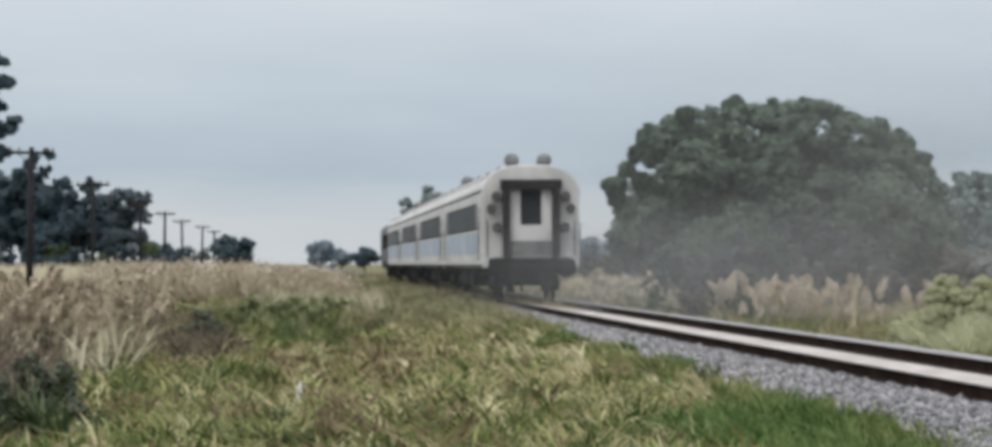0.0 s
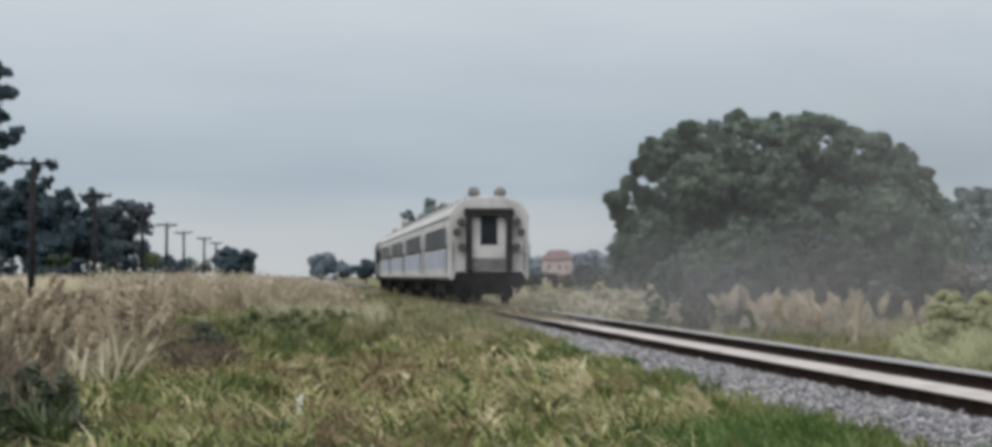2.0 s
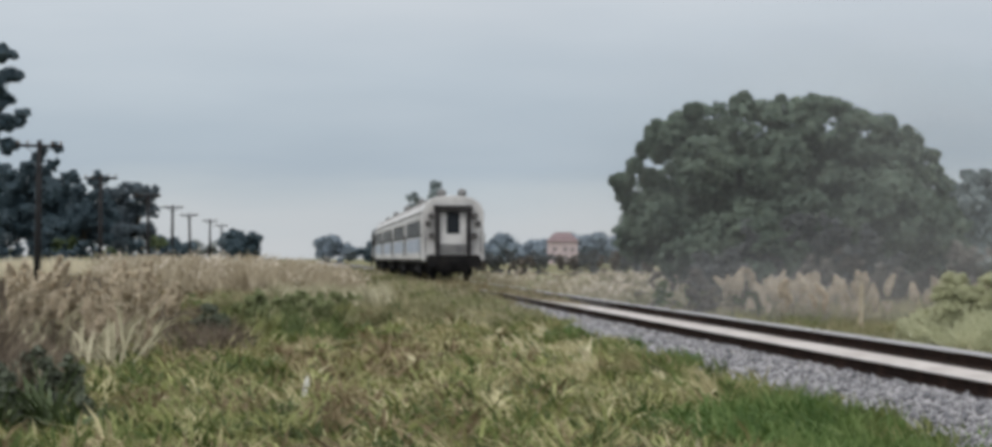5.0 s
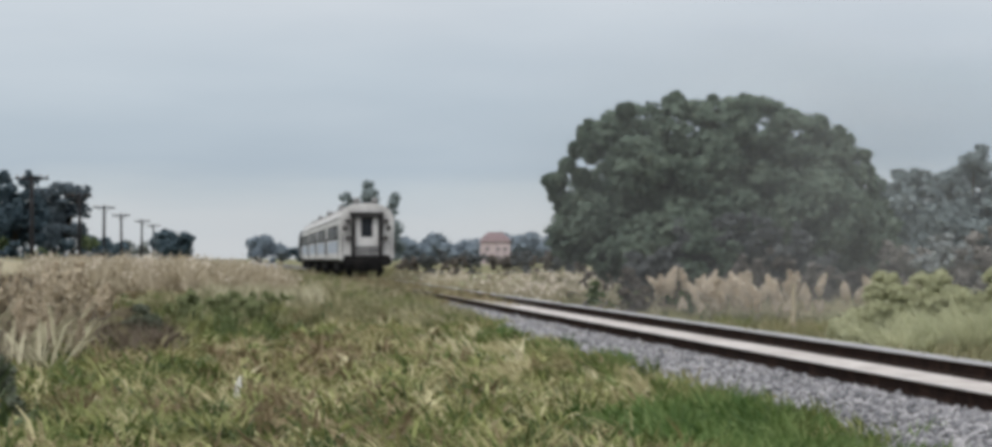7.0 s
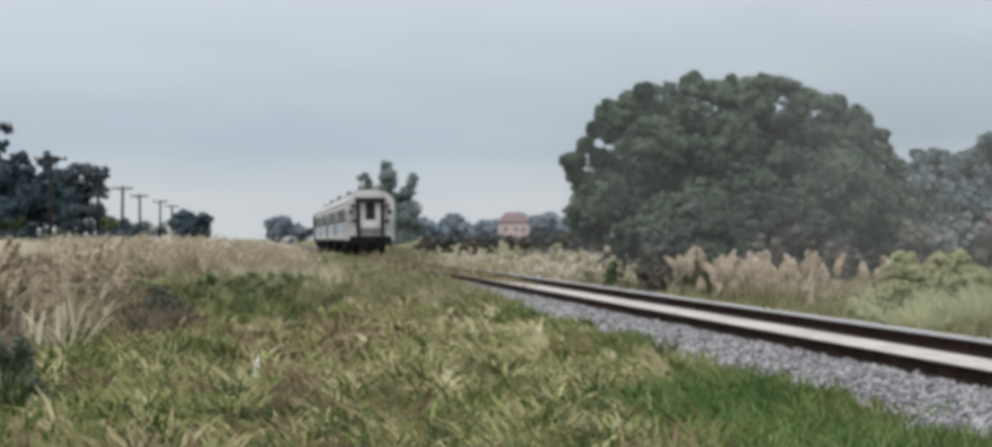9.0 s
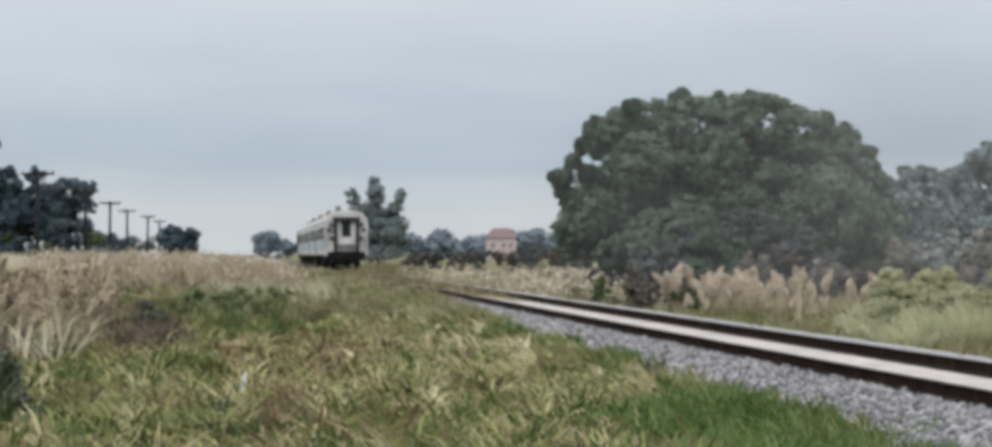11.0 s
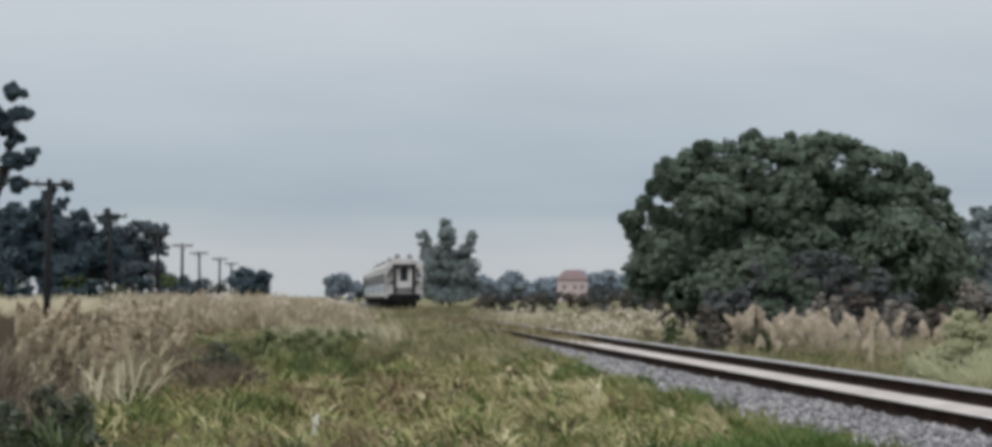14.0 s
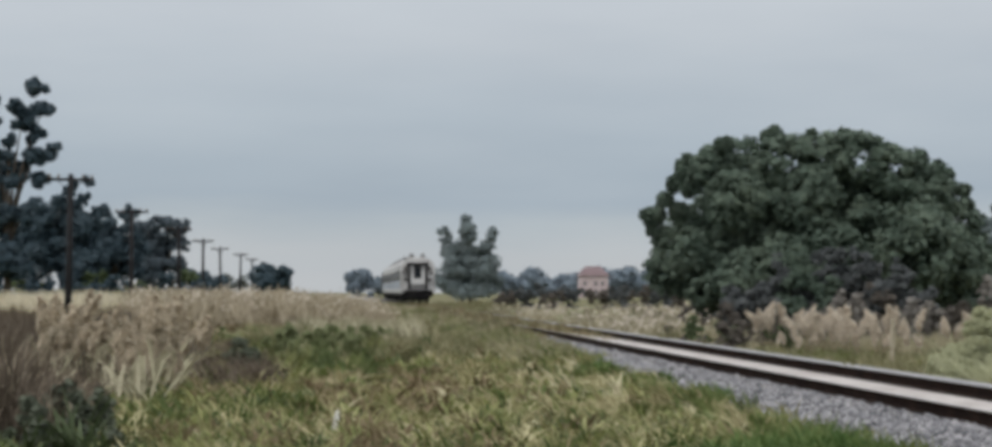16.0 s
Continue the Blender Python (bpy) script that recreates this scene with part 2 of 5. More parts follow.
def dust_material(name="dust", density=0.068, core=0.35):
    """Thin airborne dust, thickest in the middle of each puff."""
    m = bpy.data.materials.new(name)
    m.use_nodes = True
    n, link = m.node_tree.nodes, m.node_tree.links
    n.clear()
    co = n.new("ShaderNodeTexCoord")
    flat = n.new("ShaderNodeVectorMath")
    flat.operation = "MULTIPLY"
    flat.inputs[1].default_value = (1, 0, 1)
    link.new(co.outputs["Object"], flat.inputs[0])
    size = n.new("ShaderNodeVectorMath")
    size.operation = "LENGTH"
    link.new(flat.outputs[0], size.inputs[0])
    thick = n.new("ShaderNodeMapRange")
    thick.interpolation_type = "SMOOTHERSTEP"
    thick.inputs["From Min"].default_value, thick.inputs["From Max"].default_value = 0.99, core
    thick.inputs["To Max"].default_value = density
    link.new(size.outputs["Value"], thick.inputs[0])
    noise_node = n.new("ShaderNodeTexNoise")
    noise_node.inputs["Scale"].default_value = 1.4
    link.new(co.outputs["Object"], noise_node.inputs["Vector"])
    mul = n.new("ShaderNodeMath")
    mul.operation = "MULTIPLY"
    link.new(thick.outputs[0], mul.inputs[0])
    link.new(noise_node.outputs[0], mul.inputs[1])
    mul2 = n.new("ShaderNodeMath")
    mul2.operation = "MULTIPLY"
    mul2.inputs[1].default_value = 2.0
    link.new(mul.outputs[0], mul2.inputs[0])
    clear, diff, mix, out = n.new("ShaderNodeBsdfTransparent"), n.new("ShaderNodeBsdfDiffuse"), n.new("ShaderNodeMixShader"), n.new("ShaderNodeOutputMaterial")
    diff.inputs[0].default_value = (0.36, 0.37, 0.38, 1)
    link.new(mul2.outputs[0], mix.inputs[0])
    link.new(clear.outputs[0], mix.inputs[1])
    link.new(diff.outputs[0], mix.inputs[2])
    link.new(mix.outputs[0], out.inputs[0])
    return m


M["dust"] = dust_material()
M["low_dust"] = dust_material("low_dust", 0.105, 0.05)


# ---- mesh helpers ----
class Build:
    """Gathers boxes, prisms and tubes into one mesh."""

    def __init__(self):
        self.v, self.f = [], []

    def add(self, v, f):
        k = len(self.v)
        self.v += [tuple(p) for p in v]
        self.f += [tuple(i + k for i in q) for q in f]
        return self

    def box(self, x0, x1, y0, y1, z0, z1, c=0.0):
        """A box whose upright and level edges are cut by c."""
        if c <= 0:
            v = [(x, y, z) for z in (z0, z1) for x, y in ((x0, y0), (x1, y0), (x1, y1), (x0, y1))]
            return self.add(v, [(3, 2, 1, 0), (4, 5, 6, 7), (0, 1, 5, 4), (1, 2, 6, 5), (2, 3, 7, 6), (3, 0, 4, 7)])
        rings = []
        for z, i in ((z0, c), (z0 + c, 0), (z1 - c, 0), (z1, c)):
            a, b, p, q = x0 + i, x1 - i, y0 + i, y1 - i
            rings.append([(a + c, p, z), (b - c, p, z), (b, p + c, z), (b, q - c, z), (b - c, q, z), (a + c, q, z), (a, q - c, z), (a, p + c, z)])
        return self.loft(rings)

    def loft(self, rings, caps=True):
        n = len(rings[0])
        f = [(r * n + i, r * n + (i + 1) % n, (r + 1) * n + (i + 1) % n, (r + 1) * n + i) for r in range(len(rings) - 1) for i in range(n)]
        if caps:
            f += [tuple(range(n))[::-1], tuple((len(rings) - 1) * n + i for i in range(n))]
        return self.add([p for r in rings for p in r], f)

    def tube(self, path, radii, n=8):
        rings = []
        for i, p in enumerate(path):
            p = Vector(p)
            a, b = Vector(path[max(i - 1, 0)]), Vector(path[min(i + 1, len(path) - 1)])
            d = (b - a).normalized()
            s = d.cross(Vector((0, 0, 1)) if abs(d.z) < 0.9 else Vector((0, 1, 0))).normalized()
            t = s.cross(d)
            rings.append([p + radii[i] * (math.cos(2 * math.pi * k / n) * s + math.sin(2 * math.pi * k / n) * t) for k in range(n)])
        return self.loft(rings)

    def mesh(self, name, material, smooth=False):
        me = bpy.data.meshes.new(name)
        me.from_pydata(self.v, [], self.f)
        me.materials.append(material)
        bm = bmesh.new()
        bm.from_mesh(me)
        bmesh.ops.recalc_face_normals(bm, faces=bm.faces)
        bm.to_mesh(me)
        bm.free()
        if smooth:
            me.polygons.foreach_set("use_smooth", [True] * len(me.polygons))
        return me


def part(name, build, material, parent, label="", smooth=False):
    ob = new(name, build.mesh(name, material, smooth))
    ob.parent = parent
    if label:
        ob["label"] = label
    return ob


def raw_mesh(name, verts, sizes, index, material):
    """A mesh from arrays: corner lists of faces of the given sizes."""
    me = bpy.data.meshes.new(name)
    me.vertices.add(len(verts))
    me.vertices.foreach_set("co", np.ascontiguousarray(verts, dtype=np.float32).ravel())
    me.loops.add(len(index))
    me.loops.foreach_set("vertex_index", np.ascontiguousarray(index, dtype=np.int32))
    me.polygons.add(len(sizes))
    starts = np.concatenate(([0], np.cumsum(sizes)[:-1]))
    me.polygons.foreach_set("loop_start", starts.astype(np.int32))
    me.materials.append(material)
    me.update(calc_edges=True)
    me.validate()
    return me


RNG = np.random.default_rng(7)


def ground_z(x, y):
    """Height of the ground: a level field with a low track bed."""
    x, y = np.asarray(x, float), np.asarray(y, float)
    z = np.where(x < 4.4, -0.45, np.where(x > 10.2, -0.78, -0.42))
    z = z + 0.08 * np.sin(x * 0.9 + 0.3 * y) * np.cos(0.21 * y + x * 0.3) + 0.05 * np.sin(2.3 * x) * np.sin(0.9 * y)
    return z


def tussocks(name, cx, cy, per, height, spread, width, lean, lean_dir, material, droop=0.4):
    """Tufts of arching blades; the blades of a tuft spring from one root."""
    m = len(cx)
    z0 = ground_z(cx, cy) - 0.04
    full = lambda a: np.repeat(np.broadcast_to(a, (m,))[:, None], per, 1)
    x, y, z, h, sp, w, ln = (full(a) for a in (cx, cy, z0, height, spread, width, lean))
    h = h * RNG.uniform(0.55, 1.2, (m, per))
    ln = ln * RNG.uniform(0.3, 1.4, (m, per))
    a = full(lean_dir) + RNG.normal(size=(m, per)) * 0.75
    off, oa = sp * np.sqrt(RNG.random((m, per))), RNG.uniform(0, 2 * np.pi, (m, per))
    bx, by = x + off * np.cos(oa), y + off * np.sin(oa)
    side = RNG.uniform(-0.6, 0.6, (m, per))
    sx, sy = np.cos(side) * w / 2, np.sin(side) * w / 2
    cols = []
    for s, k in ((0.25, 0.9), (0.65, 1.0), (1.0, 0.0)):
        run = ln * h * s ** 1.7
        px, py = bx + np.cos(a) * run, by + np.sin(a) * run
        pz = z + h * (s - droop * np.minimum(ln, 1.6) * s ** 2.4)
        if k:
            cols += [np.stack([px - sx * k, py - sy * k, pz], 2), np.stack([px + sx * k, py + sy * k, pz], 2)]
        else:
            cols.append(np.stack([px, py, pz], 2))
    blade = np.stack(cols, 2).reshape(m, per * 5, 3)
    root = np.stack([cx, cy, z0], 1)[:, None]
    verts = np.concatenate([root, blade], 1).reshape(-1, 3)
    r = (np.arange(m) * (per * 5 + 1))[:, None, None]
    b = r + 1 + (np.arange(per) * 5)[None, :, None]
    index = np.concatenate([np.broadcast_to(r, b.shape), b, b + 1, b, b + 1, b + 3, b + 2, b + 2, b + 3, b + 4], 2).ravel()
    return new(name, raw_mesh(name, verts, np.tile([3, 4, 3], m * per), index, material))


def leaf_mesh(name, centres, size, material, flat=0.0, outward=None):
    """Small leaf quads, turned at random or lying roughly square to the given directions."""
    n = len(centres)
    if outward is None:
        nrm = RNG.normal(size=(n, 3))
    else:
        nrm = outward + RNG.normal(size=(n, 3)) * 0.55
    nrm /= np.linalg.norm(nrm, axis=1, keepdims=True) + 1e-9
    u = np.cross(nrm, RNG.normal(size=(n, 3)))
    u /= np.linalg.norm(u, axis=1, keepdims=True) + 1e-9
    v = np.cross(nrm, u)
    s = (np.asarray(size) * RNG.uniform(0.6, 1.4, n))[:, None]
    c = np.asarray(centres)
    verts = np.stack([c - u * s, c - v * s * 0.6, c + u * s, c + v * s * 0.6], 1).reshape(-1, 3)
    index = (np.arange(n)[:, None] * 4 + np.arange(4)).ravel()
    return raw_mesh(name, verts, np.full(n, 4), index, material)


def billows(lobes, density, leaf, shell=0.25, grain=0.3, cover=4.6):
    """Leaf places and directions over small billows that cover the lobes (x, y, z, r)."""
    pts, out = [], []
    for x, y, z, r in lobes:
        m = max(5, int(density))
        d = RNG.normal(size=(m, 3))
        d /= np.linalg.norm(d, axis=1, keepdims=True)
        c = np.array([x, y, z]) + d * (r * (1 - shell * RNG.random(m)) * 0.82)[:, None]
        br = r * grain * RNG.uniform(0.5, 1.5, m)
        for k in range(m):
            n = int(min(400, 10 + cover * (br[k] / leaf) ** 2))
            e = RNG.normal(size=(n, 3))
            e /= np.linalg.norm(e, axis=1, keepdims=True)
            rad = br[k] * (1 - 0.35 * RNG.random(n) ** 2) * RNG.uniform(0.85, 1.15, n)
            pts.append(c[k] + e * rad[:, None] * np.array([1.0, 1.0, 0.62]))
            out.append(e * 0.8 + d[k] * 0.5 + np.array([0, 0, 0.35]))
    return np.concatenate(pts), np.concatenate(out)


def fray(lobes, k=4):
    """Breaks each lobe into smaller uneven ones."""
    out = []
    for x, y, z, r in lobes:
        for _ in range(k):
            d = RNG.normal(size=3)
            d *= r * RNG.uniform(0.5, 1.1) / np.linalg.norm(d)
            out.append((x + d[0], y + d[1], z + d[2] * 0.9, r * RNG.uniform(0.35, 0.6)))
    return out


def tree(name, foot, lobes, leaf, material, label, density=60.0, category="tree", group="", trunk=0.3, grain=0.3, ragged=0, cover=4.6):
    """Tapered trunk, limbs to the lobes and a crown of leaf clumps. Lobes are relative to the foot."""
    root = tagged(new(name), label, category, group)
    root.location = foot
    b = Build()
    top = max(l[2] for l in lobes)
    fork = min(top * 0.35, min(l[2] for l in lobes) + 0.5)
    b.tube([(0, 0, -0.15), (0.05, 0, fork * 0.5), (0, 0.05, fork), (0.1, 0, top * 0.75)], [trunk * 1.25, trunk, trunk * 0.8, trunk * 0.25], 9)
    part("trunk", b, M["bark"], root, smooth=True)
    limbs = sorted(lobes, key=lambda l: -l[3])[:12]
    for x, y, z, r in limbs:
        s = min(fork, max(z * 0.7, 0.3))
        b = Build().tube([(0.02, 0, s), (x * 0.5, y * 0.5, s + (z - s) * 0.62), (x, y, z)], [trunk * 0.5, trunk * 0.33, trunk * 0.1], 6)
        part("limb", b, M["bark"], root, smooth=True)
    if ragged:
        mid = sorted(l[3] for l in lobes)[len(lobes) // 2]
        lobes = ([] if ragged > 1 else [l for l in lobes if l[3] >= mid]) + fray(lobes, 10 if ragged > 1 else 6)
    p, o = billows(lobes, density, leaf, grain=grain, cover=cover)
    crown = new("crown", leaf_mesh("crown", p, leaf, material, outward=o))
    crown.parent = root
    return root


def shrub(name, foot, lobes, leaf, material, label, density=90.0, stem=None, category="shrub", group=""):
    root = tagged(new(name), label, category, group)
    root.location = foot
    for i in range(6):
        a = i * 1.05
        x, y, z, r = lobes[i % len(lobes)]
        b = Build().tube([(0.08 * math.cos(a), 0.08 * math.sin(a), -0.1), (x * 0.6 + 0.1 * math.cos(a), y * 0.6, z * 0.6), (x + 0.3 * r * math.cos(a), y + 0.3 * r * math.sin(a), z + 0.4 * r)],
                         [0.03, 0.02, 0.006], 5)
        part("stem", b, stem or M["twig"], root)
    p, o = billows(lobes, density, leaf, 0.6, 0.36)
    crown = new("foliage", leaf_mesh("foliage", p, leaf, material, outward=o))
    crown.parent = root
    return root


# ---- ground, one sheet to the horizon ----
def make_ground():
    xs = np.unique(np.concatenate([np.linspace(-4000, -60, 14), np.linspace(-60, -14, 12), np.linspace(-14, 22, 61), np.linspace(22, 80, 14), np.linspace(80, 4000, 14)]))
    ys = np.unique(np.concatenate([np.linspace(-3000, -40, 8), np.linspace(-40, 140, 121), np.linspace(140, 500, 40), np.linspace(500, 4500, 20)]))
    gx, gy = np.meshgrid(xs, ys)
    z = ground_z(gx, gy)
    near = (np.abs(gx) < 90) & (gy < 520)
    z = np.where(near, z, -0.6)
    verts = np.stack([gx, gy, z], 2).reshape(-1, 3)
    w = len(xs)
    i, j = np.meshgrid(np.arange(len(ys) - 1), np.arange(w - 1), indexing="ij")
    k = (i * w + j).ravel()
    index = np.stack([k, k + 1, k + w + 1, k + w], 1).ravel()
    ob = new("ground", raw_mesh("ground", verts, np.full(len(k), 4), index, M["soil"]))
    tagged(ob, "flat field of rough grass and dry soil", "ground", kind="structure")


make_ground()
TRACK_X, GAUGE = 7.51, 1.72


def make_track():
    bed = Build()
    prof = [(-3.1, -0.9), (-2.35, -0.42), (-1.62, -0.2), (-1.1, -0.165), (1.1, -0.165), (2.65, -0.2), (3.0, -0.36), (3.6, -1.0)]
    bed.loft([[(TRACK_X + x, y, z) for x, z in prof] for y in (-60, 1500)])
    ob = new("track_bed", bed.mesh("track_bed", M["gravel"]))
    tagged(ob, "grey crushed-stone ballast bed of a single railway line", "ballast", kind="structure")
    fill = Build().loft([[(TRACK_X + x, y, z) for x, z in ((-0.78, -0.25), (-0.78, -0.157), (-0.3, -0.148), (0.3, -0.148), (0.68, -0.155), (0.68, -0.25))] for y in (-60, 104)])
    ob = new("track_fill", fill.mesh("track_fill", M["pale_gravel"]))
    tagged(ob, "pale dusty ballast between the two rails", "ballast", kind="structure")
    # dark strip that deepens the far rail's dark band
    dark_strip = Build().loft([[(TRACK_X + x, y, z) for x, z in ((0.685, -0.25), (0.685, -0.156), (0.79, -0.158), (0.79, -0.25))] for y in (-60, 150)])
    ob = new("track_stain", dark_strip.mesh("track_stain", M["dark_gravel"]))
    tagged(ob, "dark strip of ballast along the foot of the rail", "ballast", kind="structure")
    track = tagged(new("railway_track"), "straight single railway track with rusty rails", "railway track", kind="structure")
    track.location = (TRACK_X, 0, 0)
    prof = [(-0.07, -0.16), (0.07, -0.16), (0.07, -0.145), (0.012, -0.125), (0.012, -0.045), (0.036, -0.032), (0.036, -0.006),
            (0.028, 0.0), (-0.028, 0.0), (-0.036, -0.006), (-0.036, -0.032), (-0.012, -0.045), (-0.012, -0.125), (-0.07, -0.145)]
    for s in (-1, 1):
        b = Build().loft([[(s * GAUGE / 2 + x, y, z) for x, z in prof] for y in (-60, 1500)])
        rail = part("rail", b, M["rail"], track, "rust-brown steel rail")
        top = Build().box(s * GAUGE / 2 - 0.024, s * GAUGE / 2 + 0.024, -60, 1500, 0.0, 0.003)
        part("running_surface", top, M["railhead"], rail, "polished top of the rail")
    return track


track = make_track()

# ---- the train ----
BODY_W, COACH_L, PITCH, TRAIN_X, SPEED, REAR0 = 3.2, 24.8, 25.6, TRACK_X, 11.2, 96.0


def body_profile(w=BODY_W, low=1.04, side=3.35, top=4.4):
    h = w / 2
    pts = [(-h + 0.06, low), (-h, low + 0.12), (-h, side)]
    for i in range(1, 12):
        a = math.pi - math.pi * i / 12
        pts.append((h * math.copysign(abs(math.cos(a)) ** 0.75, math.cos(a)), side + (top - side) * math.sin(a) ** 0.85))
    return pts + [(h, side), (h, low + 0.12), (h - 0.06, low)]


def make_bogie(parent, y):
    b = Build()
    for s in (-1, 1):
        b.box(s * 1.0 - 0.07, s * 1.0 + 0.07, y - 1.75, y + 1.75, 0.45, 0.72, 0.03)
        b.box(s * 1.0 - 0.1, s * 1.0 + 0.1, y - 1.45, y - 1.05, 0.3, 0.62, 0.03)
        b.box(s * 1.0 - 0.1, s * 1.0 + 0.1, y + 1.05, y + 1.45, 0.3, 0.62, 0.03)
    b.box(-1.0, 1.0, y - 0.3, y + 0.3, 0.5, 0.95, 0.04)
    bogie = part("bogie", b, M["under"], parent, "dark sprung bogie")
    for dy in (-1.25, 1.25):
        for s in (-1, 1):
            b = Build().tube([(-0.065, 0, 0), (0.055, 0, 0), (0.06, 0, 0)], [0.46, 0.46, 0.4], 24).tube([(0.05, 0, 0), (0.1, 0, 0)], [0.12, 0.1], 12)
            for k in range(4):
                a = math.pi * k / 2
                b.box(0.055, 0.072, 0.24 * math.cos(a) - 0.05, 0.24 * math.cos(a) + 0.05, 0.24 * math.sin(a) - 0.05, 0.24 * math.sin(a) + 0.05)
            wheel = part("wheel", b, M["under"], bogie)
            wheel.matrix_basis = pose(s * GAUGE / 2, y + dy, 0.465)


def make_coach():
    """A coach with its rear end at y = 0, running towards +y."""
    coach = tagged(new("passenger_coach"), "white railway coach with pale blue side band", "railway coach", "coaches of the train")
    ends = [(0.0, 0.9), (0.05, 0.97), (0.16, 1.0), (COACH_L - 0.16, 1.0), (COACH_L - 0.05, 0.97), (COACH_L, 0.9)]
    prof = body_profile()
    b = Build()
    b.loft([[(x * (0.985 + 0.015 * (k - 0.9) * 10), y, 2.6 + (z - 2.6) * (0.98 + 0.02 * (k - 0.9) * 10)) for x, z in prof] for y, k in ends])
    part("body", b, M["white"], coach)
    h = BODY_W / 2
    # the roof skin, a little proud of the body
    cap = [p for p in prof if p[1] > 3.7]
    ring = lambda y: [(x * 1.006, y, z + 0.012) for x, z in cap] + [(x * 0.97, y, z - 0.05) for x, z in reversed(cap)]
    part("roof", Build().loft([ring(0.2), ring(COACH_L - 0.2)]), M["roof"], coach, "grey-white arched roof")
    for s in (-1, 1):
        part("side_band", Build().box(s * h - 0.006, s * h + 0.006, 1.5, COACH_L - 1.5, 1.5, 2.22), M["blue"], coach, "pale blue painted band")
        part("side_sill", Build().box(s * h - 0.012, s * h + 0.012, 0.3, COACH_L - 0.3, 1.06, 1.13), M["under"], coach, "dark sill strip")
        for i in range(10):
            y = 2.55 + i * 2.0
            w = part("window", Build().box(s * h - 0.012, s * h + 0.012, y, y + 1.72, 2.3, 3.18, 0.005), M["under"], coach, "dark window frame")
            part("pane", Build().box(s * h - 0.02, s * h + 0.02, y + 0.06, y + 1.66, 2.36, 3.12), M["pane"], w)
        for y in (0.75, COACH_L - 1.65):
            d = part("side_door", Build().box(s * h - 0.01, s * h + 0.012, y, y + 0.9, 1.2, 3.2, 0.005), M["white"], coach, "dirty white entrance door")
            part("door_window", Build().box(s * h - 0.02, s * h + 0.02, y + 0.2, y + 0.7, 2.3, 3.0), M["pane"], d)
            part("handrail", Build().tube([(s * (h + 0.06), y - 0.1, 1.3), (s * (h + 0.06), y - 0.1, 2.5)], [0.02, 0.02], 6), M["under"], coach)
    for s in (-1, 1):
        part("rain_gutter", Build().box(s * (h - 0.03) - 0.05, s * (h - 0.03) + 0.05, 0.2, COACH_L - 0.2, 3.5, 3.58, 0.01), M["vent"], coach, "grimy gutter along the roof edge")
    for y, g in ((0.8, 1.0), (6.5, 0.5), (12.4, 0.5), (18.2, 0.5), (24.0, 0.75)):
        for s in (-0.56, 0.5):
            part("roof_vent", Build().loft([[(s + x * k * g, y + yy * k * g, 4.3 + (z - 4.3) * g) for x, yy in ((-0.22, -0.4), (0.22, -0.4), (0.22, 0.4), (-0.22, 0.4))] for z, k in ((4.15, 0.6), (4.42, 0.62), (4.45, 1.0), (4.64, 0.95), (4.76, 0.5))]),
                 M["vent"], coach, "hooded roof ventilator")
    for y, out in ((0.0, -1), (COACH_L, 1)):
        e = lambda d: sorted((y + out * 0.0, y + out * d))
        g = Build()
        a0, a1 = e(0.34)
        g.box(-0.92, -0.68, a0, a1, 1.38, 3.62, 0.03).box(0.68, 0.92, a0, a1, 1.38, 3.62, 0.03).box(-0.99, 0.99, a0, a1, 3.57, 3.9, 0.03)
        gang = part("gangway_frame", g, M["rubber"], coach, "black rubber gangway frame")
        a0, a1 = e(0.08)
        part("gangway_door", Build().box(-0.68, 0.68, a0, a1, 1.38, 3.57, 0.01), M["white"], gang, "white end door")
        a0, a1 = e(0.1)
        part("door_window", Build().box(-0.34, 0.34, a0, a1, 2.44, 3.55, 0.01), M["pane"], gang, "dark end window")
        part("threshold", Build().box(-0.66, 0.66, a0, a1, 1.42, 1.92, 0.02), M["vent"], gang, "grey worn step plate")
        a0, a1 = e(0.16)
        beam = part("headstock", Build().box(-1.36, 1.36, a0, a1, 0.9, 1.36, 0.04), M["under"], coach, "dark buffer beam")
        for s in (-1, 1):
            bt = Build().tube([(s * 1.1, y + out * 0.1, 1.05), (s * 1.1, y + out * 0.5, 1.05), (s * 1.1, y + out * 0.52, 1.05), (s * 1.1, y + out * 0.58, 1.05)], [0.14, 0.14, 0.34, 0.33], 18)
            part("buffer", bt, M["under"], beam, "round steel buffer")
            for zz, xx in ((2.95, 1.28), (2.35, 1.1), (3.35, 1.12)):
                lm = Build().tube([(s * xx, y + out * 0.02, zz), (s * xx, y + out * 0.2, zz), (s * xx, y + out * 0.24, zz)], [0.11, 0.17, 0.15], 14)
                part("end_lamp", lm, M["rust"], coach, "brown end lamp")
            part("grab_rail", Build().tube([(s * 1.42, y + out * 0.07, 1.4), (s * 1.42, y + out * 0.07, 2.6)], [0.018, 0.018], 6), M["under"], coach)
        cp = Build().box(-0.16, 0.16, min(y, y + out * 0.55), max(y, y + out * 0.55), 0.78, 1.1, 0.04).box(-0.85, 0.85, a0, a1, 0.5, 0.92, 0.05)
        for hx in (-0.62, -0.34, 0.34, 0.62):
            cp.tube([(hx, y + out * 0.18, 0.95), (hx * 1.05, y + out * 0.34, 0.5), (hx * 0.9, y + out * 0.2, 0.3)], [0.05, 0.05, 0.045], 7)
        part("coupler", cp, M["under"], coach, "dark drawhook and hoses")
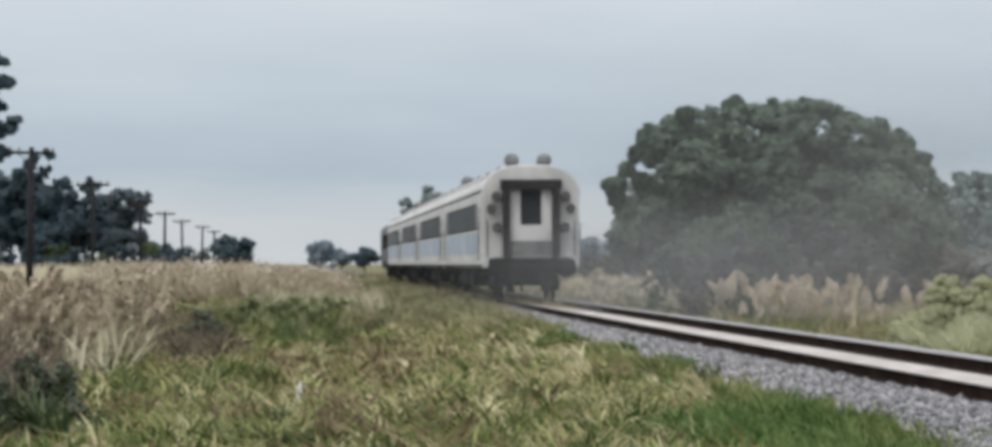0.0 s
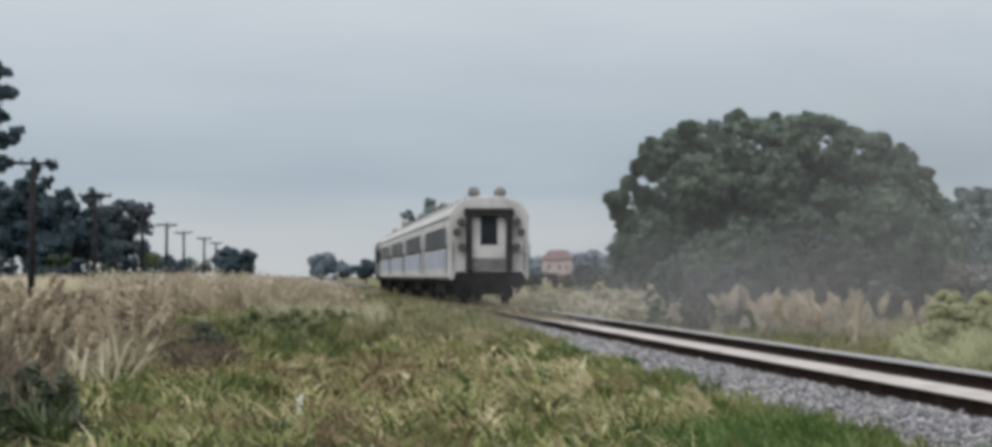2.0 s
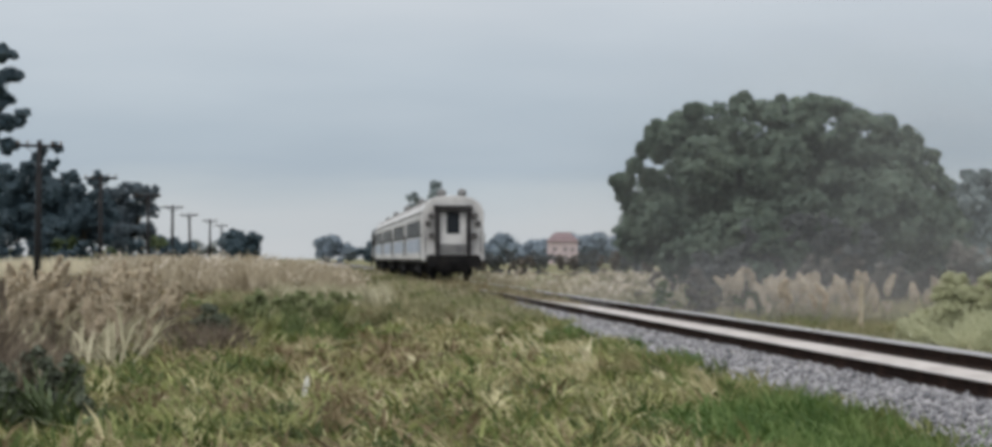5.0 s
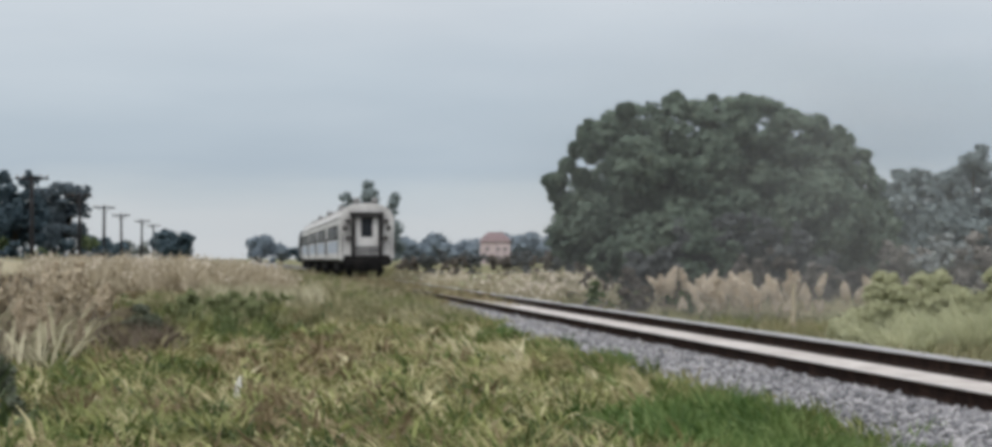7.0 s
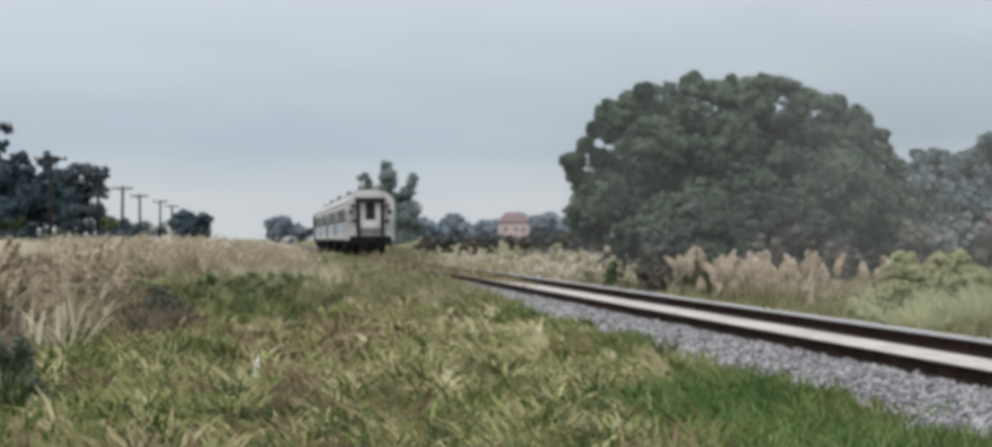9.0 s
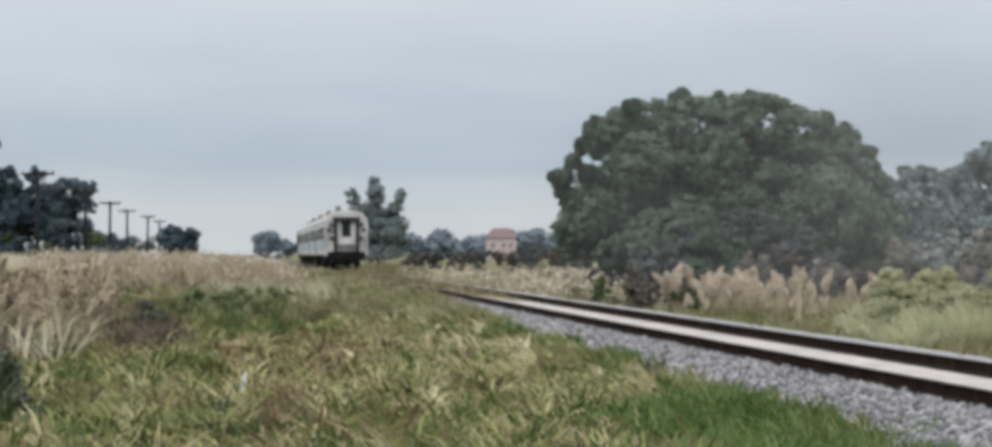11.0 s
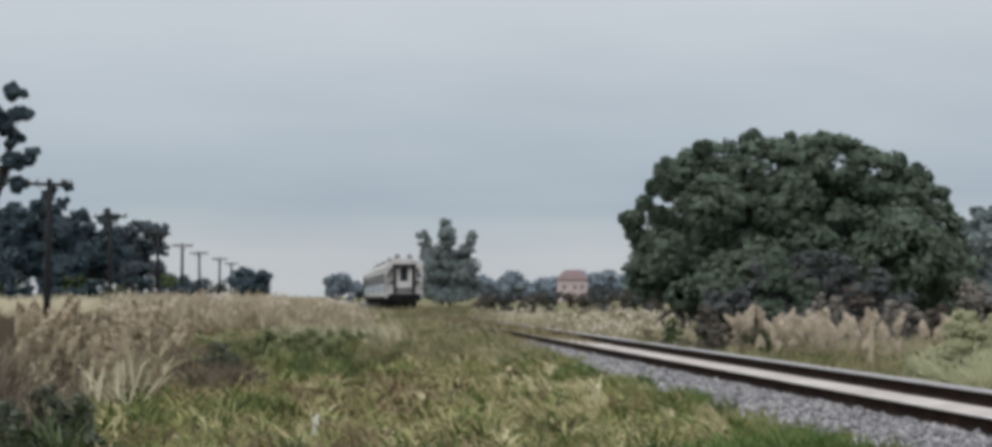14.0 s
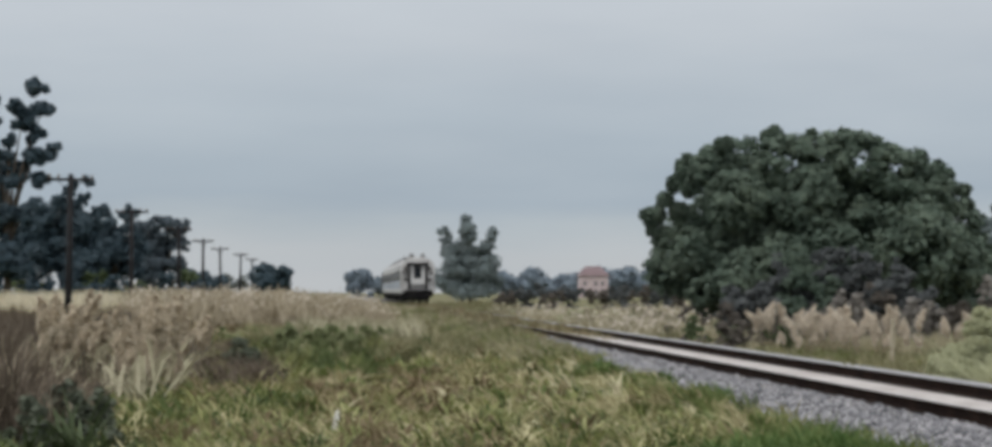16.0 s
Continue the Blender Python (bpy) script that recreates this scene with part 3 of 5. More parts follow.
    u = Build().box(-1.3, 1.3, 0.5, COACH_L - 0.5, 0.85, 1.17, 0.03)
    u.box(-1.35, 1.35, 8.2, 11.0, 0.4, 0.95, 0.05).box(-1.35, 1.35, 12.2, 16.2, 0.45, 0.95, 0.05)
    part("underframe", u, M["under"], coach, "dark underframe with boxes")
    make_bogie(coach, 3.2)
    make_bogie(coach, COACH_L - 3.2)
    return coach


def make_loco():
    loco = tagged(new("locomotive"), "dark diesel locomotive heading the white train", "locomotive")
    prof = body_profile(3.0, 1.2, 3.4, 4.1)
    part("body", Build().loft([[(x, y, z) for x, z in prof] for y in (0.3, 19.0)]), M["loco"], loco)
    part("underframe", Build().box(-1.4, 1.4, 0.1, 19.3, 0.85, 1.22, 0.04).box(-1.3, 1.3, 7.5, 12, 0.35, 0.95, 0.05), M["under"], loco, "dark underframe with fuel tank")
    for s in (-1, 1):
        for i in range(6):
            part("side_grille", Build().box(s * 1.5 - 0.012, s * 1.5 + 0.012, 2.0 + i * 2.2, 3.7 + i * 2.2, 2.2, 3.2), M["under"], loco)
        w = part("cab_window", Build().box(s * 1.5 - 0.014, s * 1.5 + 0.014, 16.6, 18.2, 2.6, 3.3), M["pane"], loco)
    part("exhaust_stack", Build().tube([(0, 9, 4.0), (0, 9, 4.35)], [0.2, 0.22], 10), M["under"], loco)
    make_bogie(loco, 3.6)
    make_bogie(loco, 15.8)
    return loco


coach = make_coach()
TRAIN = [(coach, 0.0)]
for i in range(1, 4):
    TRAIN.append((copy_thing(coach, pose(TRAIN_X, REAR0 + i * PITCH, 0)), i * PITCH))
TRAIN.append((make_loco(), 4 * PITCH))


def make_dust(name, label, material, puffs):
    """Dust raised by the train, in soft lens-shaped puffs (x, y, z, half width, half height)."""
    cloud = tagged(new(name), label, "dust")
    for x, y, z, sx, sz in puffs:
        rings = []
        for i in range(1, 12):
            a = math.pi * i / 12
            rings.append([(math.sin(a) * math.cos(b), math.sin(a) * math.sin(b), -math.cos(a)) for b in [2 * math.pi * k / 28 for k in range(28)]])
        puff = part("puff", Build().loft(rings), M[material], cloud, smooth=True)
        puff.location, puff.scale = (x, y, z), (sx, 0.7, sz)
    return cloud


dust = make_dust("dust_cloud", "thin grey dust hanging beside the track", "dust", ((-1.4, 0, 3.2, 12.0, 7.8), (7.0, 2.0, 2.9, 12.8, 7.2)))
low_dust = make_dust("low_dust_cloud", "thicker dust rolling low behind the train", "low_dust", ((1.2, 2.0, 0, 9.5, 3.0), (5.6, 0, 0.3, 11.0, 3.8)))


def motions():
    walk(dust, [(0, pose(17.3, 96, -0.4)), (3, pose(18.4, 96, -0.3)), (6, pose(18.2, 96, 0.1)), (9, pose(18.7, 96.5, 0.3)), (11, pose(19.6, 97, 0.2)), (12, pose(23, 97, -0.2)),
                (13, pose(30, 97, -1.0)), (14, pose(36, 97, -1.6)), (15, pose(43, 97, -2.4)), (16, pose(54, 97, -3.5))])
    walk(low_dust, [(0, pose(8.6, 80, 0.6)), (3, pose(9.6, 80, -0.1)), (6, pose(10.6, 80, -1.2)), (9, pose(12, 80, -2.8)), (12, pose(14, 80, -4.2)), (13, pose(15, 80, -5.0)), (16, pose(17, 80, -6.0))])
    rows = [0, 2, 4, 6, 8, 10, 12, 14, 16]
    turn, step = math.degrees(SPEED / 0.46), 16 / 288
    for thing, ahead in TRAIN:
        walk(thing, [(t, pose(TRAIN_X, REAR0 + SPEED * t + ahead, 0)) for t in rows])
        for wheel in [o for o in thing.children_recursive if o.name.startswith("wheel")]:
            place = wheel.matrix_basis.translation.copy()
            walk(wheel, [(i * step, pose(*place, -turn * round(i * step * FPS) / FPS)) for i in range(289)])


# ---- trees; lobes are in metres from the foot ----
def far_lobes(spots, d, spread=0.35):
    """Lobes of a crown standing d metres off, from (sideways, up, radius) in milliradians seen from the path's foot."""
    k = d / 1000.0
    return [(x * k, RNG.uniform(-1, 1) * spread * r * k * 3, z * k, r * k) for x, z, r in spots]


def make_trees():
    k = 1 / 4.7
    # broad dome-shaped tree beyond the track
    spots = [(1024, 240, 15), (1040, 214, 16), (992, 292, 19), (1006, 266, 13), (1046, 246, 19), (1032, 284, 17), (1062, 218, 24), (1086, 212, 44), (1135, 208, 54), (1195, 206, 55), (1255, 201, 55), (1312, 206, 55), (1372, 228, 55), (1428, 254, 54), (1468, 298, 50), (1500, 350, 45),
             (1084, 312, 68), (1012, 330, 24), (1160, 310, 95), (1280, 315, 95), (1390, 340, 85), (1480, 372, 55), (1025, 375, 52), (1120, 395, 60), (1240, 400, 60), (1360, 405, 60), (1440, 400, 50), (1090, 432, 40), (1180, 436, 45),
             (1280, 436, 45), (1380, 436, 45), (1470, 425, 45), (1110, 270, 55), (1220, 275, 60), (1330, 300, 60), (1420, 330, 55), (1050, 350, 50), (1180, 370, 60), (1310, 380, 60), (1420, 385, 50), (1300, 288, 52), (1268, 330, 46), (1342, 268, 46), (1390, 300, 46), (1210, 330, 46), (1084, 390, 42), (1066, 412, 32), (1104, 408, 36), (1136, 384, 40),
             (1130, 322, 60), (1160, 350, 55), (1200, 300, 60), (1260, 350, 60), (1330, 345, 55), (1090, 350, 45), (1230, 255, 50), (1400, 350, 50),
             (1182, 158, 10), (1172, 164, 11), (1294, 161, 11), (1306, 166, 9), (1097, 178, 12), (1106, 174, 9), (1240, 162, 8), (1362, 184, 11), (1373, 190, 9), (1417, 196, 11), (1442, 212, 10), (1462, 226, 11), (1484, 250, 11), (1494, 272, 10),
             (1034, 226, 11), (1044, 200, 8), (984, 302, 8), (975, 291, 9), (988, 316, 9)]
    d, foot = 122.0, 1235
    z0 = -0.8
    lobes = far_lobes([((x - foot) * k, (413 - y) * k + (1.215 - z0) * 1000 / d, r * k) for x, y, r in spots], d, 0.5)
    tree("broad_tree", ((foot - 486) * k * d / 1000, d, z0), lobes, 0.145, M["leaf"], "broad dense dark green tree with a domed crown", 74.0, trunk=0.4, grain=0.24, cover=4.0)
    # thinner trees behind it, their leaf colour greyed for haze
    for foot, spots in ((1555, [(1530, 300, 26), (1560, 285, 22), (1590, 300, 26), (1545, 345, 42), (1590, 360, 42), (1560, 392, 36), (1600, 395, 34)]),
                        (1660, [(1640, 280, 28), (1668, 262, 26), (1700, 290, 34), (1650, 335, 42), (1700, 350, 48), (1640, 375, 36), (1670, 392, 38), (1710, 395, 36)]),
                        (1780, [(1760, 280, 36), (1800, 300, 40), (1770, 350, 50), (1730, 370, 40), (1770, 395, 38)])):
        d = 165.0
        lobes = far_lobes([((x - foot) * k, (413 - y) * k + 2.0 * 1000 / d, r * k) for x, y, r in spots], d)
        tree("pale_tree", ((foot - 486) * k * d / 1000, d, -0.78), lobes, 0.17, M["hazed_leaf"], "hazy grey-green tree behind the broad tree", 11.0, trunk=0.2, grain=0.5, ragged=1)
    # tall ragged gum trees and the clump beside them
    for foot, d, spots, name, label in (
            (-30, 220.0, [(-56, 112, 13), (-58, 140, 13), (-16, 126, 14), (14, 93, 14), (22, 128, 16), (-8, 146, 16), (8, 162, 15), (-45, 190, 20), (8, 206, 20), (36, 193, 14), (22, 238, 15), (-55, 240, 26),
                          (-28, 176, 11), (-20, 235, 22), (-70, 290, 34), (-30, 300, 30), (0, 290, 18), (-60, 350, 40), (-10, 355, 34)], "gum_tree", "tall ragged dark gum tree with sparse leaf clumps"),
            (-110, 225.0, [(-100, 130, 22), (-125, 170, 26), (-95, 220, 26), (-120, 270, 34), (-100, 340, 42)], "gum_tree", "tall ragged dark gum tree with sparse leaf clumps"),
            (62, 250.0, [(20, 312, 26), (48, 300, 22), (82, 275, 15), (72, 246, 8), (97, 240, 8), (88, 262, 9), (108, 296, 18), (55, 350, 36), (20, 365, 36), (85, 370, 30), (28, 282, 24), (58, 272, 20), (76, 312, 26), (40, 332, 32), (102, 326, 24), (66, 338, 30), (10, 330, 28), (98, 352, 28)], "gum_tree", "ragged dark gum tree in a clump"),
            (135, 255.0, [(128, 288, 12), (126, 312, 12), (158, 291, 12), (140, 345, 20), (165, 350, 24), (118, 360, 24), (150, 385, 26), (115, 390, 22), (136, 318, 18), (160, 322, 18), (172, 338, 18), (108, 338, 22)], "gum_tree", "ragged dark gum tree in a clump"),
            (212, 262.0, [(190, 318, 20), (215, 316, 20), (238, 312, 14), (232, 335, 18), (195, 345, 26), (222, 360, 26), (200, 385, 28), (238, 388, 18)], "blue_gum_tree", "dense blue-grey gum tree at the clump's edge")):
        lobes = far_lobes([((x - foot) * k, (413 - y) * k + 1.8 * 1000 / d, r * k) for x, y, r in spots], d)
        tree(name, ((foot - 486) * k * d / 1000, d, -0.6), lobes, 0.16, M["blue_gum" if name == "blue_gum_tree" else "gum"], label, 14.0, trunk=0.28, grain=0.46, ragged=2 if foot < 0 else 1, cover=3.2)
    # small dark trees and far ones on the horizon
    for name, label, d, foot, spots, m, leaf, dens in (
            ("round_tree", "small dark round-topped tree on the skyline", 420.0, 384, [(366, 386, 15), (384, 387, 13), (400, 386, 13), (372, 400, 14), (398, 402, 14)], "gum", 0.25, 24),
            ("small_tree", "low haze-greyed tree on the skyline", 520.0, 275, [(262, 392, 12), (280, 395, 13), (300, 400, 12), (270, 404, 11), (290, 405, 10)], "gum", 0.3, 20),
            ("small_tree", "low haze-greyed tree on the skyline", 560.0, 325, [(315, 398, 12), (335, 402, 11)], "hazed_grey_leaf", 0.3, 20),
            ("fingered_tree", "haze-greyed tree with upright bare-topped branches", 450.0, 697, [(655, 317, 8), (659, 329, 9), (664, 342, 11), (669, 354, 14), (692, 301, 10), (692, 314, 12), (692, 328, 14), (693, 343, 17), (733, 318, 7), (729, 329, 9), (724, 341, 11), (718, 354, 14),
                                                                                        (690, 362, 24), (674, 374, 22), (714, 372, 24), (728, 388, 20), (666, 394, 22), (695, 392, 28), (722, 400, 24), (680, 408, 20), (706, 410, 20)], "hazed_leaf", 0.24, 22),
            ("round_tree", "low dark bushy tree beside the line far off", 640.0, 590, [(577, 404, 9), (590, 399, 12), (602, 403, 10), (588, 408, 10)], "gum", 0.3, 20),
            ("far_tree", "hazy blue-grey tree on the horizon", 900.0, 520, [(514, 392, 12), (526, 388, 12), (540, 397, 11), (522, 403, 13), (510, 408, 9), (540, 408, 10)], "hazed_far_leaf", 0.5, 16),
            ("far_tree", "hazy blue-grey tree on the horizon", 900.0, 553, [(552, 400, 9), (566, 404, 8), (556, 408, 8)], "hazed_far_leaf", 0.5, 16)):
        lobes = far_lobes([((x - foot) * k, (413 - y) * k + 1.82 * 1000 / d, r * k) for x, y, r in spots], d)
        tree(name, ((foot - 486) * k * d / 1000, d, -0.6), lobes, leaf, M[m], label, dens * 0.6, trunk=0.2, grain=0.55, ragged=int(name != "fingered_tree"))
    for i in range(15):
        foot = 752 + i * 21 + RNG.uniform(-5, 5)
        r = RNG.uniform(13, 19)
        top = RNG.choice([366, 374, 380, 386, 391])
        d = 900 + RNG.uniform(0, 120)
        spots = [(foot + RNG.uniform(-4, 4), top + r, r), (foot - 9, top + 1.5 * r, r), (foot + 9, top + 1.5 * r, r), (foot - 6, 401, 11), (foot + 7, 402, 11)]
        lobes = far_lobes([((x - foot) * k, (413 - y) * k + 1.82 * 1000 / d, q * k) for x, y, q in spots], d)
        tree("far_tree", ((foot - 486) * k * d / 1000, d, -0.6), lobes, 0.5, M["hazed_far_leaf"], "hazy blue-grey tree on the horizon", 9.0, group="far row of trees", trunk=0.25, grain=0.6, ragged=1, cover=3.0)


make_trees()


def make_shrubs():
    # bare brown bushes under the broad tree
    for i in range(19):
        x = 14.0 + i * 0.95 + RNG.uniform(-0.3, 0.3)
        h = RNG.uniform(1.3, 2.7) * (0.55 if i < 4 else 1.0)
        shrub("brown_bush", (x, 106 + RNG.uniform(-3, 3), -0.78), fray([(-0.4, 0, h * 0.4, 0.8), (0.5, 0.2, h * 0.45, 0.75), (0.1, -0.2, h * 0.75, 0.6)], 5), 0.06, M["brush"] if i % 3 else M["twig"],
              "leafless grey-brown bush below the broad tree", 9, category="bush", group="brown bushes")
    # taller dark shrubs covering the dark middle of the broad tree's foot
    for x, h in ((15.0, 2.2), (15.8, 2.9), (16.6, 3.5), (17.4, 3.9), (18.2, 4.1), (19.0, 4.2), (19.8, 3.9), (20.6, 3.4), (21.4, 2.7)):
        shrub("dark_thicket", (x, 110.5 + RNG.uniform(-0.5, 0.5), -0.78), fray([(-0.5, 0, h * 0.3, 1.0), (0.4, 0, h * 0.48, 0.9), (0, 0, h * 0.72, 0.8)], 6), 0.1, M["thicket"] if x != 17.4 else M["leaf"],
              "tall dark mass of shrubs against the broad tree", 7, category="bush", group="thicket")
    # low dark hedge in the distance; the slate thicket colour paints its haze
    for i in range(14):
        x = 19.5 + i * 1.75
        shrub("hedge_bush", (x, 345 + RNG.uniform(-8, 8), -0.7), fray([(-0.6, 0, 1.4, 1.0), (0.6, 0, RNG.uniform(1.3, 2.2), 1.1), (0, 0, 0.6, 1.1)], 4), 0.16, M["thicket" if i % 3 else "twig"], "dark low bush in a distant hedge", 9, category="bush", group="distant hedge")
    # green shrubs beyond the rails
    for x, y, s in ((12.5, 57, 0.9), (12.9, 58.5, 1.2), (13.8, 58.5, 1.4), (14.7, 57.5, 1.3), (15.6, 59, 1.3), (13.7, 62, 1.1), (16.9, 60, 1.3), (14.4, 64, 1.35), (12.0, 56, 0.55), (13.2, 55.6, 0.65), (14.3, 55, 0.7)):
        shrub("green_shrub", (x, y, -0.8), fray([(-0.35 * s, 0, 0.5 * s, 0.5 * s), (0.35 * s, 0.1, 0.55 * s, 0.5 * s), (0, -0.1, 0.9 * s, 0.42 * s)], 9), 0.04, M["willow"], "rounded pale yellow-green shrub beside the railway", 16, group="shrubs by the line")
    shrub("small_bush", (11.4, 100, -0.75), fray([(0, 0, 0.4, 0.4), (0.3, 0.1, 0.35, 0.35), (-0.3, 0, 0.3, 0.3)], 4), 0.05, M["twig"], "small dark bush on the verge", 10, category="bush")
    for i in range(9):
        shrub("verge_bush", (11.2 + i * 0.42, 93 + RNG.uniform(-5, 8), -0.78), fray([(-0.2, 0, 0.45, 0.45), (0.25, 0, 0.5, 0.42), (0, 0, 0.85, 0.35)], 4), 0.05, M["twig"] if i % 3 else M["shrub"], "low grey-brown bush on the far verge", 9, category="bush", group="verge bushes")
    # green shrubs in the grass; two dark teal ones stand for a shadowed hole
    for x, y, s, m in ((-1.95, 63, 0.6, "teal_weed"), (-1.75, 61, 0.45, "teal_weed"), (-1.35, 66, 0.6, "leafy"), (-0.9, 65, 0.5, "leafy"), (-1.1, 69, 0.75, "leafy"), (-0.55, 70, 0.7, "leafy"), (-0.1, 72, 0.65, "leafy"),
                       (0.35, 75, 0.65, "leafy"), (0.9, 78, 0.6, "leafy"), (-0.3, 66, 0.5, "leafy"), (1.4, 84, 0.6, "leafy"), (0.3, 69, 0.5, "leafy")):
        shrub("weed_shrub", (x, y, -0.5), fray([(-0.4 * s, 0, 0.5 * s, 0.45 * s), (0.4 * s, 0, 0.5 * s, 0.45 * s), (0.05, 0, 0.95 * s, 0.45 * s)], 5), 0.06, M[m],
              "dark leafy weed filling a shadowed hole in the grass" if m == "teal_weed" else "broad-leaved green weed in the grass", 9, group="leafy weeds")
    # dark leafy plants in the dead weeds
    for x, y, s in ((-2.75, 30.0, 0.62), (-2.45, 29.2, 0.55), (-2.95, 28.6, 0.5), (-2.25, 28.2, 0.4), (-2.6, 27.4, 0.42)):
        shrub("leafy_plant", (x, y, -0.5), fray([(-0.35 * s, 0, 0.45 * s, 0.42 * s), (0.35 * s, 0, 0.45 * s, 0.42 * s), (0, 0, 0.95 * s, 0.4 * s)], 6), 0.04, M["teal_weed"], "dark grey-green leafy plant among dead weeds", 10, category="plant", group="dark leafy plants")
    # cream and olive brush on the verge between the rails and the trees
    for i in range(34):
        y = 1 / RNG.uniform(1 / 230, 1 / 104)
        x = 11.3 + RNG.uniform(0, 0.026) * y
        s = RNG.uniform(0.55, 0.95)
        shrub("verge_brush", (x, y, -0.78), fray([(-0.5 * s, 0, 0.5 * s, 0.55 * s), (0.5 * s, 0, 0.5 * s, 0.55 * s), (0, 0, 0.85 * s, 0.5 * s)], 5), 0.07 + 0.0002 * y, M["willow"] if i % 4 == 0 else M["cream_brush"], "pale cream seeding brush on the far verge", 8, category="bush", group="verge brush")
    # brush that closes the view under the pale trees and under the gums
    for i in range(12):
        h = RNG.uniform(2.4, 4.2)
        shrub("grey_bush", (25.4 + i * 1.7 + RNG.uniform(-0.4, 0.4), 148 + RNG.uniform(-6, 6), -0.78), fray([(-0.7, 0, h * 0.35, 1.4), (0.7, 0, h * 0.4, 1.4), (0, 0, h * 0.7, 1.2), (0, 0, 0.9, 1.6)], 6), 0.12, M["brush"] if i % 2 else M["hazed_grey_leaf"],
              "tangled grey-brown bush behind the broad tree", 9, category="bush", group="grey bushes")
    for i in range(20):
        h = RNG.uniform(2.6, 3.6)
        shrub("dark_bush", (-34 + i * 1.2, 246 + RNG.uniform(-5, 5), -0.6), fray([(-0.8, 0, h * 0.4, 1.2), (0.8, 0, h * 0.4, 1.2), (0, 0, h * 0.7, 1.1), (0, 0, 0.5, 1.2)], 5), 0.17, M["gum"] if i % 3 else M["shrub"],
              "dark low bush at the foot of the gum trees", 8, category="bush", group="bushes under the gums")


make_shrubs()


# ---- grass, reeds and plumes ----
def stuff(ob, label, category="grass"):
    return tagged(ob, label, category, kind="stuff")


def wedge(n, lo, hi, d0, d1):
    """Places spread evenly to the eye over a wedge of the field: sideways per metre off, and metres off."""
    q = RNG.uniform(1 / d1, 1 / d0, n)
    y = 1 / q
    return RNG.uniform(lo, hi, n) * y, y


def patchy(x, y, seed):
    """A slow wave over the field, -1 to 1, as seen along the ground."""
    q = np.log(y)
    return np.sin(9 * x / y * 20 + 2 * seed) * np.cos(7.0 * q + seed) * 0.6 + np.sin(31 * q + 60 * x / y + seed * 3) * 0.4


def heads(x, y, top, per, spread, size, material, name, label):
    """Loose seed heads over tufts of tall grass."""
    n = len(x)
    c = np.stack([x, y, ground_z(x, y) + top], 1)[:, None] + RNG.normal(size=(n, per, 3)) * np.array([spread, spread, 0.16])
    stuff(new(name, leaf_mesh(name, c.reshape(-1, 3), size, M[material])), label)


